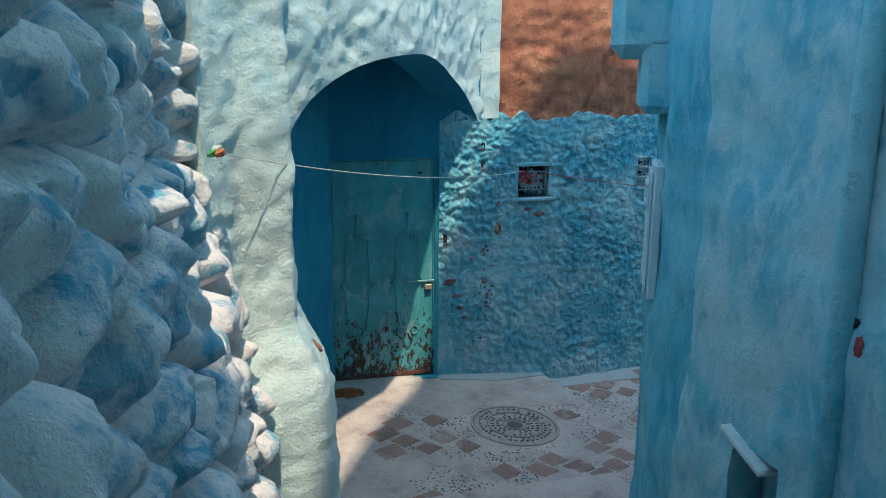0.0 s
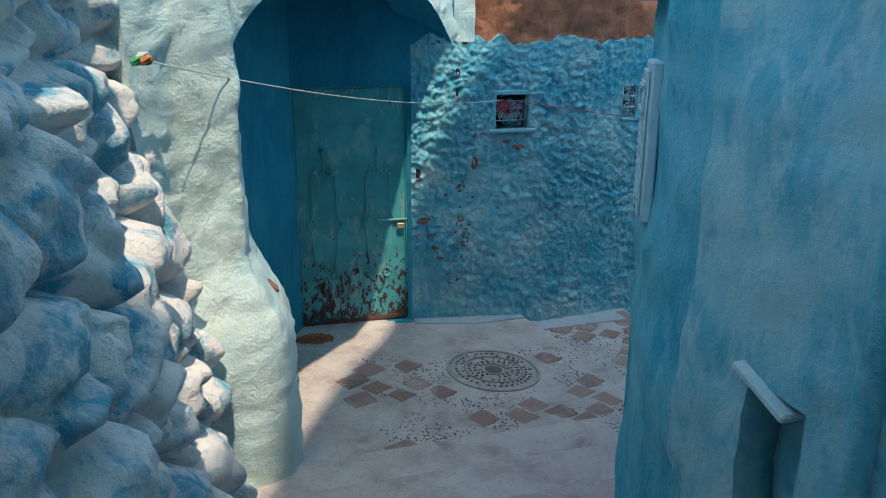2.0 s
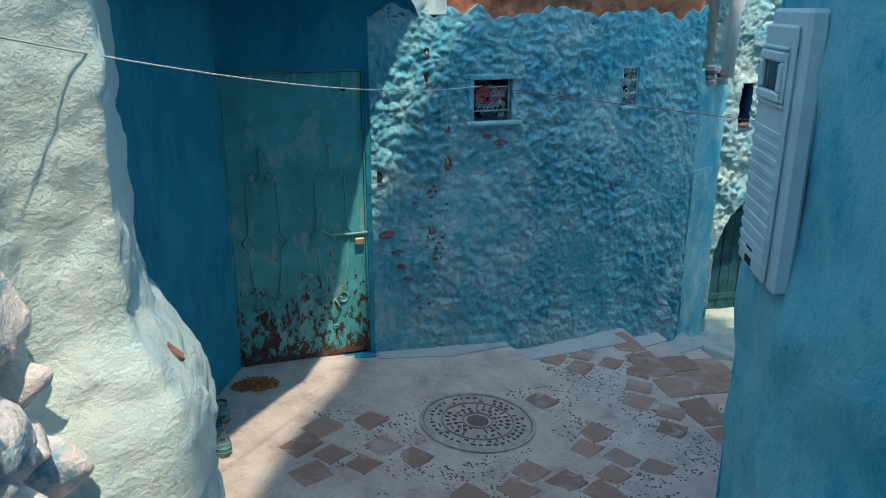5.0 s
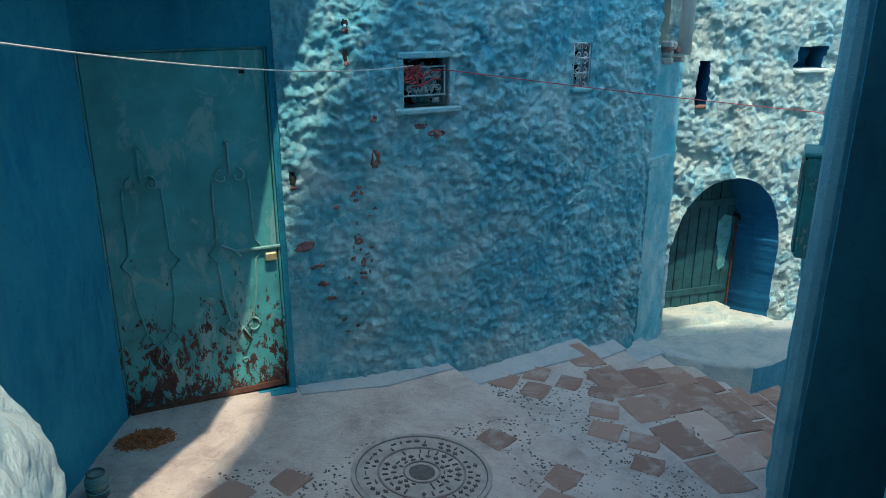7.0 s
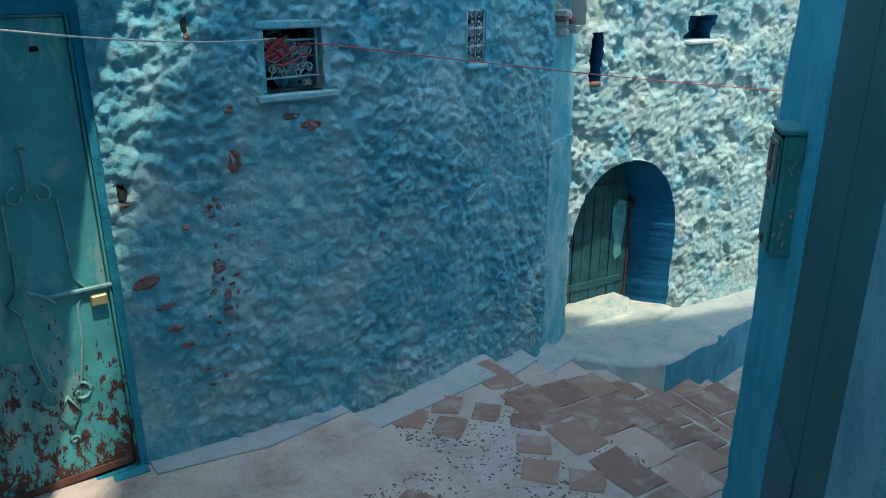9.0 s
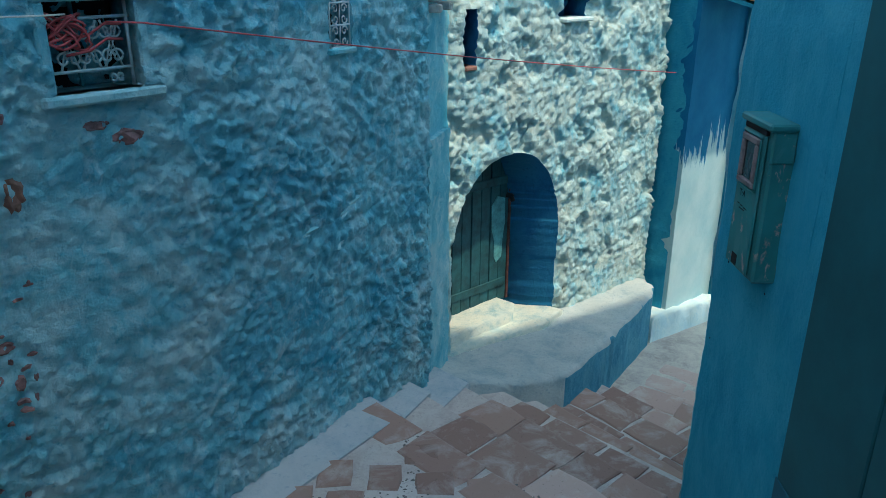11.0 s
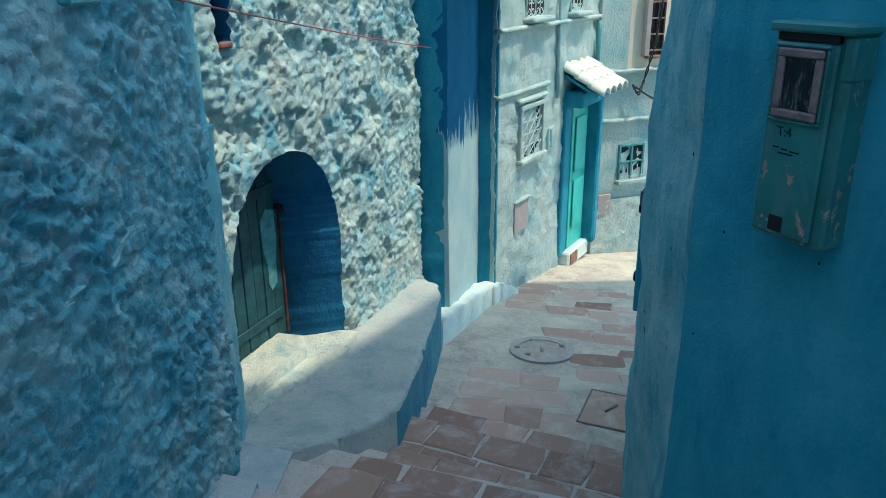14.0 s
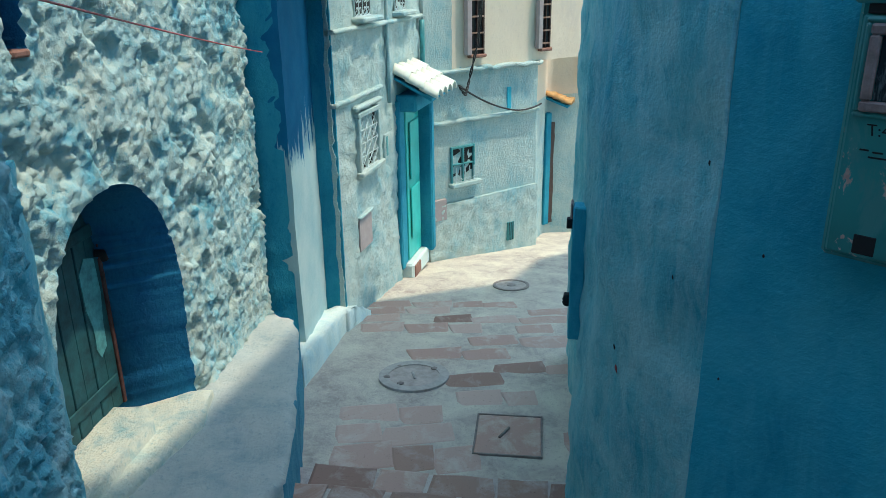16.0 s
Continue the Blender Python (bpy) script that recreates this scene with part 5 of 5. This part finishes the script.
for b in ((0, 0.03, 0, 0.46), (0.36, 0.39, 0, 0.46), (0.18, 0.21, 0, 0.46), (0.03, 0.36, 0.43, 0.46), (0.03, 0.36, 0.22, 0.24)):
    part("window_frame", block(b[0], b[1], -0.03, 0.0, b[2], b[3], 0.004), GREENFRAME, w5)
for k in range(5):
    bm = bmesh.new()
    x = 0.05 + 0.073 * k
    tube(bm, [(x, -0.06, 0.0), (x, -0.06, 0.2)], 0.007, 5)
    tube(bm, spiral(x, 0.03, 0.03, 1.0, 0, 1, -0.06), 0.006, 5)
    part("grille_bar", bm, IRON, w5)
part("sill", block(-0.03, 0.46, -0.09, 0.02, -0.06, -0.0, 0.012), FARPALE, w5)
ledge("string_course", FH, 0.0, FH.length, -0.05, 0.07, 0.05, FARPALE, "wavy plaster ledge over the ground floor", 0.02)
ledge("string_course_upper", FH, 0.0, FH.length, 0.56, 0.09, 0.05, FARPALE, "wavy plaster ledge under the cream storey", 0.03)
wall("base_band", FH, -2.4, -1.05, 0.04, FARPALE, lambda q, u: 0.05 + 0.02 * fbm(q, 12, 3) + 0.015 * cells(q, 12), 0.1, label="rough plastered base of the house at the bend")
pl = thing("wall_plaque", fm(-0.92, -1.24, 0.03), "dusty pink panel low on the bend house", "panel")
part("panel", block(0, 0.19, -0.03, 0.02, 0, 0.27, 0.004), PLAQUE, pl)
ve = thing("small_vent", fm(-1.90, -1.76, 0.06), "small dark barred vent near the ground", "vent")
part("vent_slot", block(0, 0.12, -0.012, 0.02, 0, 0.26, 0.003), GREENFRAME, ve)
for k in range(3):
    part("vent_bar", block(0.02 + k * 0.035, 0.03 + k * 0.035, -0.02, -0.012, 0.0, 0.26, 0.002), BLACK, ve)
sl = thing("slit_window", fm(-1.91, 0.03), "narrow blue slit in the plaster", "window")
part("slit", block(0, 0.07, -0.012, 0.02, 0, 0.28, 0.003), PIERBLUE, sl)
wall("upper_blue_wall", FH, 0.60, 4.5, 0.08, FARPALE, rough_plaster(0.008, 0.004), 0.3, u_range=(-0.0, 0.42), label="blue washed edge of the upper storey")
wall("upper_pink_wall", Line([(10.97, -1.19), (12.35, -3.02)]), 0.60, 5.0, 0.08, PINK, rough_plaster(0.008, 0.003), 0.3, label="cream pink upper storey of the bend house")
for y, z, w, h in ((-1.40, 0.76, 0.20, 0.95), (-2.42, 0.76, 0.15, 0.8)):
    ob = thing("window_6", fm(y, z, 0.02), "tall narrow window with brown shutters and bars", "window", "windows of the cream storey")
    ob["kind"] = "structure"
    part("dark_pane", block(0, w, -0.004, 0.02, 0, h, 0.002), BLACK, ob)
    for b in ((-0.015, 0.01, 0, h), (w - 0.01, w + 0.015, 0, h), (w / 2 - 0.008, w / 2 + 0.008, 0, h)):
        part("window_frame", block(b[0], b[1], -0.03, 0.0, b[2], b[3], 0.004), BROWNWOOD, ob)
    for k in range(5):
        part("window_bar", block(0.0, w, -0.04, -0.03, 0.05 + k * h / 5, 0.07 + k * h / 5, 0.003), BROWNSTUD, ob)
    part("shutter", block(-0.09, -0.02, -0.07, 0.0, 0, h, 0.004), PLAQUE, ob)
    part("sill", block(-0.03, w + 0.03, -0.06, 0.02, -0.04, 0.0, 0.01), BRICK, ob)
# end of the lane
END = Line([(11.80, -2.28), (12.75, -2.62), (12.95, -3.9)])
wall("wall_end", END, -2.6, 0.02, 0.06, FARPALE, rough_plaster(0.01, 0.006), 0.3, label="blue wall at the far end of the lane")
wall("wall_end_upper", END, 0.02, 5.0, 0.10, PINK, rough_plaster(0.008, 0.003), 0.3, label="cream upper wall at the far end of the lane")
ed = thing("studded_door", END.matrix(END.s[1] + 0.0, -1.93, 0.04), "dark brown studded wooden door under a tiled hood", "door")
part("door_leaf", block(0.02, 0.26, -0.03, 0.02, 0, 1.55, 0.006), BROWNWOOD, ed)
for k in range(9):
    part("stud_row", block(0.16, 0.24, -0.05, -0.03, 0.1 + k * 0.16, 0.2 + k * 0.16, 0.008), BROWNSTUD, ed)
part("door_jamb", block(-0.10, 0.01, -0.06, 0.02, 0, 1.7, 0.01), SHADEBLUE, ed)
part("door_jamb", block(0.27, 0.36, -0.06, 0.02, 0, 1.7, 0.01), SHADEBLUE, ed)
tile_hood(END.matrix(END.s[1] - 0.12, 0.03, 0.0), 0.62, 0.36, 0.14, 5, ORANGETILE, "orange clay tiled hood at the lane's end")
tile_hood(RECESS.matrix(0.0, 1.90, 0.0), 1.0, 0.55, 0.14, 7, ORANGETILE, "orange clay tiles over the blue recess")
for k, dx in enumerate((0.0, 0.07)):
    bm = bmesh.new()
    tube(bm, [END.matrix(END.s[1] + 0.45 + dx, 0, 0.05) @ Vector((0, 0, z)) for z in (0.1, 2.0, 4.9)], 0.018, 6)
    tagged(part("drainpipe", bm, PIPE, None, "", True), "pale drainpipe on the cream upper wall", "pipe")

# cables
c1 = fm(-1.22, 0.42, 0.08).translation
c2 = fm(-1.95, 0.02, 0.08).translation
c3 = fm(-2.35, 0.05, 0.08).translation
cord("wall_cable", sag(c1, c2, 0.05) + sag(c2, c3, 0.03), 0.012, BLACKCABLE, "dark cable slung across the blue wall", "cable")
pts = [Vector((10.4, -1.55, 2.4)), Vector((10.8, -1.57, 1.7)), Vector((11.0, -1.50, 0.9)), Vector((11.05, -1.40, 0.45)), c1 + Vector((-0.02, -0.08, -0.12)), c1]
bm = bmesh.new()
for k in range(2):
    sm = []
    for a, b in zip(pts, pts[1:]):
        for f in np.linspace(0, 1, 10)[:-1]:
            i = len(sm)
            sm.append(a.lerp(b, f) + Vector((0.012 * math.sin(i * 0.9 + 3.14 * k), 0.012 * math.cos(i * 0.9 + 3.14 * k), 0)))
    tube(bm, sm, 0.009, 5)
tagged(part("twisted_cable", bm, BLACKCABLE, None, "", True), "twisted pair of dark cables hanging by the wall", "cable")

# ---- manholes and hatch ----
def disc(bm, r0, r1, z0, z1, n=48):
    rings = [[bm.verts.new((r * math.cos(2 * math.pi * k / n), r * math.sin(2 * math.pi * k / n), z)) for k in range(n)] for r, z in ((r0, z0), (r0, z1), (r1, z1), (r1, z0))]
    for a, b in ((0, 1), (1, 2), (2, 3)):
        for k in range(n):
            bm.faces.new((rings[a][k], rings[a][(k + 1) % n], rings[b][(k + 1) % n], rings[b][k]))
    bmesh.ops.recalc_face_normals(bm, faces=bm.faces)


mh = thing("manhole_cover", pose(1.37, -1.12, landing_z(1.37, -1.12) + 0.004, 0, 3.5, 0), "round dusty cast-iron manhole cover with raised ring pattern", "manhole cover")
bm = bmesh.new()
disc(bm, 0.345, 0.001, -0.02, 0.004)
part("plate", bm, CASTIRON, mh)
bm = bmesh.new()
disc(bm, 0.375, 0.352, -0.02, 0.010)
part("outer_ring", bm, CASTIRON, mh)
bm = bmesh.new()
disc(bm, 0.3515, 0.3455, -0.02, 0.005)
part("rim_gap", bm, MARKDARK, mh, "dark gap round the cover")
for r0, r1 in ((0.236, 0.226), (0.100, 0.092)):
    bm = bmesh.new()
    disc(bm, r0, r1, 0.0, 0.012)
    part("raised_ring", bm, CASTDARK, mh)
random.seed(5)
bm = bmesh.new()
for r, n, w, hh in ((0.297, 40, 0.032, 0.016), (0.258, 34, 0.030, 0.016), (0.195, 26, 0.030, 0.020), (0.150, 20, 0.028, 0.018), (0.118, 16, 0.026, 0.014)):
    for k in range(n):
        a = 2 * math.pi * k / n
        m = pose(r * math.cos(a), r * math.sin(a), 0.004, 0, 0, math.degrees(a) + 90)
        lw = w * random.uniform(0.75, 1.0)
        if random.random() < 0.55:
            box(bm, -lw / 2, lw / 2, -hh * 0.2, hh * 0.2, -0.002, 0.008, m)
        if random.random() < 0.6:
            box(bm, -hh * 0.2, hh * 0.2, -hh * 0.75, hh * 0.75, -0.002, 0.0075, m)
tagged(part("raised_pattern", bm, MARKDARK, mh), kind="stuff")
bm = bmesh.new()
disc(bm, 0.07, 0.001, 0.0, 0.006, 24)
part("centre_boss", bm, MARKDARK, mh)

mh2 = thing("manhole_cover", pose(6.93, -0.76, street_z(6.93, 0) + 0.004, 0, 4.5, 0), "cement-sealed round manhole in the pink lane", "manhole cover")
bm = bmesh.new()
disc(bm, 0.275, 0.20, -0.02, 0.016)
part("cement_ring", bm, CEMENTRING, mh2)
bm = bmesh.new()
disc(bm, 0.20, 0.001, -0.02, 0.009)
part("plate", bm, CASTIRON, mh2)
for x, y, r in ((0.12, -0.16, 0.03), (-0.14, 0.10, 0.03), (0.18, 0.12, 0.02), (-0.02, 0.21, 0.03)):
    bm = bmesh.new()
    bmesh.ops.create_icosphere(bm, subdivisions=1, radius=r)
    for v in bm.verts:
        v.co = Vector((v.co.x + x, v.co.y + y, v.co.z * 0.35 + 0.014))
    part("loose_lump", bm, CASTDARK, mh2)
bm = bmesh.new()
tube(bm, [(-0.06, -0.01, 0.014), (0.05, 0.01, 0.014)], 0.012)
part("lifting_bar", bm, CEMENTRING, mh2, "", True)
mh3 = thing("manhole_cover", pose(9.40, -1.78, street_z(9.4, 0) + 0.004, 0, 5, 0), "small round iron cover far down the lane", "manhole cover")
bm = bmesh.new()
disc(bm, 0.20, 0.17, -0.02, 0.012)
part("outer_ring", bm, CASTDARK, mh3)
bm = bmesh.new()
disc(bm, 0.17, 0.001, -0.02, 0.006)
part("plate", bm, CASTIRON, mh3)
bm = bmesh.new()
disc(bm, 0.05, 0.001, 0.0, 0.012, 16)
part("centre_boss", bm, CASTDARK, mh3)
ha = thing("inspection_hatch", pose(6.02, -1.41, street_z(6.0, 0) + 0.004, 0, 2, -8), "square paved inspection hatch with dark steel rim", "hatch")
for b in ((-0.25, 0.25, -0.225, -0.213), (-0.25, 0.25, 0.213, 0.225), (-0.25, -0.238, -0.213, 0.213), (0.238, 0.25, -0.213, 0.213)):
    part("rim", block(b[0], b[1], b[2], b[3], -0.02, 0.012, 0.002), CASTDARK, ha)
part("infill", block(-0.238, 0.238, -0.213, 0.213, -0.02, 0.007, 0.003), PINKSTONE, ha)
bm = bmesh.new()
tube(bm, [(-0.05, 0.06, 0.012), (0.07, 0.0, 0.016)], 0.010)
part("handle", bm, CASTDARK, ha, "rusty handle bar", True)


# ---- paving ----
def stone_mesh(seed):
    rnd = random.Random(seed)
    bm = bmesh.new()
    lo = [(-0.5, -0.5), (0.5, -0.5), (0.5, 0.5), (-0.5, 0.5)]
    pts = []
    for k in range(4):
        a, b = lo[k], lo[(k + 1) % 4]
        for f in (0.0, 0.5):
            pts.append((a[0] + (b[0] - a[0]) * f + rnd.uniform(-0.05, 0.05), a[1] + (b[1] - a[1]) * f + rnd.uniform(-0.05, 0.05)))
    low = [bm.verts.new((x, y, -1.0)) for x, y in pts]
    mid = [bm.verts.new((x, y, 0.3)) for x, y in pts]
    top = [bm.verts.new((x * 0.9, y * 0.9, 1.0 + rnd.uniform(-0.15, 0.15))) for x, y in pts]
    for a, b in ((low, mid), (mid, top)):
        for k in range(8):
            bm.faces.new((a[k], a[(k + 1) % 8], b[(k + 1) % 8], b[k]))
    bm.faces.new(top)
    me = bpy.data.meshes.new("paving_slab")
    bm.to_mesh(me)
    bm.free()
    return me


def stone_set(mat):
    out = []
    for k in range(5):
        me = stone_mesh(k)
        me.materials.append(mat)
        out.append(me)
    return out


BROWNS, PINKS = stone_set(SLABSTONE), stone_set(PINKSTONE)


def lay(meshes, x, y, z, w, d, ang, parent, rnd, h=0.008):
    ob = new("paving_slab", meshes[rnd.randrange(5)])
    ob.parent = parent
    ob.matrix_world = pose(x, y, z, 0, 0, ang) @ Matrix.Diagonal((w, d, h, 1))
    return ob


rnd = random.Random(21)
for k in range(len(NOSES) - 1):
    a, b, _ = NOSES[k]
    a2, b2, z2 = NOSES[k + 1]
    step = bpy.data.objects[f"step_{k + 1}"]
    A, B, A2, B2 = (Vector((p[0], p[1], 0)) for p in (a, b, a2, b2))
    run = (A2 - A).length
    z_at = (lambda x0, x1, za, zb: lambda x: lerp_table(x, [(x0, za), (x1, zb)]))(a[0], a2[0], z2 + 0.05 if k == 0 else z2 + 0.012, z2)
    if k == 0:
        for i in range(-1, 6):
            for j in range(0, 8):
                x = 2.25 + i * 0.27 + (j % 2) * 0.135
                y = 0.0 - j * 0.20
                lo = 2.2 + 0.19 * -y
                if lo + 0.1 < x < 3.12 and rnd.random() < 0.62 and y < -0.12:
                    lay(BROWNS, x, y, z_at(x) + 0.002, 0.185 * rnd.uniform(0.85, 1.1), 0.185 * rnd.uniform(0.85, 1.1), 45 + rnd.uniform(-8, 8), step, rnd)
        f = 0.05
        while f < 0.95:
            w = rnd.uniform(0.15, 0.24)
            p = A2.lerp(B2, f + w / 2) - Vector((0.13, 0, 0))
            ang = math.degrees(math.atan2((B2 - A2).y, (B2 - A2).x))
            lay(BROWNS, p.x, p.y, z_at(p.x) + 0.003, w * 1.74, 0.24, ang, step, rnd)
            f += w + 0.012
        continue
    rows = max(1, round(run / 0.32))
    for r in range(rows):
        g0, g1 = r / rows, (r + 1) / rows
        f = (0.22, 0.22, 0.26, 0.30, 0.26, 0.18, 0.18)[k] + rnd.uniform(-0.03, 0.03)
        while f < 0.97:
            w = rnd.uniform(0.13, 0.22)
            mid = f + w / 2
            p = (A.lerp(B, mid)).lerp(A2.lerp(B2, mid), (g0 + g1) / 2)
            ang = math.degrees(math.atan2((B2 - A2).y, (B2 - A2).x))
            dep = run / rows
            lay(BROWNS if rnd.random() < 0.85 else PINKS, p.x, p.y, z_at(p.x) + 0.002 + (0.002 if r == rows - 1 else 0), (w - 0.008) * (B2 - A2).length, dep * 0.94, ang, step, rnd)
            f += w + 0.004
landing = bpy.data.objects["landing"]
for i in range(-3, 9):
    for j in range(0, 12):
        x = 0.1 + i * 0.30 + (j % 2) * 0.15
        y = -0.95 - j * 0.155
        if math.hypot(x - 1.37, y + 1.12) < 0.52 or x > 2.05 - 0.1 * y or x < 0.25 or y < -2.3:
            continue
        if rnd.random() < 0.5:
            lay(BROWNS, x, y, landing_z(x, y) + 0.001, 0.19 * rnd.uniform(0.8, 1.15), 0.19 * rnd.uniform(0.8, 1.15), 30 + rnd.uniform(-10, 10), landing, rnd, 0.006)
street = bpy.data.objects["street"]
x = 5.62
while x < 9.6:
    d = rnd.uniform(0.20, 0.32)
    y = -0.25
    while y > -1.75 - (x - 5.6) * 0.12:
        w = rnd.uniform(0.25, 0.5)
        yc = y - w / 2
        if math.hypot(x + d / 2 - 6.93, yc + 0.76) > 0.42 and not (5.65 < x + d / 2 < 6.4 and -1.75 < yc < -1.1) and rnd.random() < (0.72 if x < 8.7 else 0.30 if x < 9.0 else 0.0):
            ob = lay(PINKS if rnd.random() < 0.8 else BROWNS, x + d / 2 + 0.1 * (yc + 0.8), yc, street_z(x + d / 2 + 0.1 * (yc + 0.8), 0) + 0.001, w * 0.97, d * 0.95, 96, street, rnd, 0.005)
        y -= w
    x += d + 0.01

# pebbles set in mortar
verts, faces = [], []
rnd = random.Random(8)


def pebble(x, y, z):
    r = rnd.uniform(0.006, 0.014)
    a, s = rnd.uniform(0, 3.14), rnd.uniform(0.5, 0.8)
    i = len(verts)
    for k in range(6):
        t = a + k * math.pi / 3
        u, v = r * math.cos(t - a), r * s * math.sin(t - a)
        verts.append((x + u * math.cos(a) - v * math.sin(a), y + u * math.sin(a) + v * math.cos(a), z))
    for k in range(6):
        vx, vy, vz = verts[i + k]
        verts.append((x + (vx - x) * 0.6, y + (vy - y) * 0.6, z + r * 0.45))
    for k in range(6):
        faces.append((i + k, i + (k + 1) % 6, i + 6 + (k + 1) % 6, i + 6 + k))
    faces.append(tuple(i + 6 + k for k in range(6)))


for k in range(5200):
    x, y = rnd.uniform(0.3, 3.2), rnd.uniform(-2.3, -0.15)
    if math.hypot(x - 1.37, y + 1.12) < 0.39 or noise.noise(Vector((x, y, 0)) * 2.2) < -0.05:
        continue
    nose = 2.06 + 0.19 * (0.06 - y)
    if x < nose - 0.03:
        if y < -0.75:
            pebble(x, y, landing_z(x, y) - 0.002)
    elif x > nose + 0.05 and y > -1.9:
        pebble(x, y, lerp_table(x, [(2.06, -0.21), (3.28, -0.26)]) - 0.002)
PEB = plain("dark_pebbles", (0.16, 0.14, 0.13), 0.7, 0, 0.5, 60)
tagged(mesh_ob("pebbles", verts, faces, PEB), "small dark pebbles set in the pale mortar of the paving", "pebbles", "", "stuff")

# pale plaster skirts where the steps meet the wall
slab("plaster_skirt_1", [(1.0, 0.06), (2.05, 0.10), (2.07, -0.06), (1.55, -0.16), (1.0, -0.10)], lambda x, y: landing_z(x, y) + 0.012, -0.8, PLASTERFLOOR, "pale plaster skirt along the wall foot")
for k in range(3):
    a, b, _ = NOSES[k]
    a2, b2, z2 = NOSES[k + 1]
    wd = (0.30, 0.24, 0.30)[k]
    slab(f"plaster_skirt_{k + 2}", [(a[0], a[1] + 0.2), (a2[0] + 0.003, a2[1] + 0.2), (a2[0] + 0.003 - 0.03, a2[1] - wd), (a[0] + 0.01, a[1] - wd * 0.9)],
         (lambda x0, x1, za, zb: lambda x, y: lerp_table(x, [(x0, za), (x1, zb)]) + 0.012)(a[0], a2[0], z2 + 0.05 if k == 0 else z2 + 0.012, z2), -1.6, PLASTERFLOOR, "pale plaster skirt beside the steps")
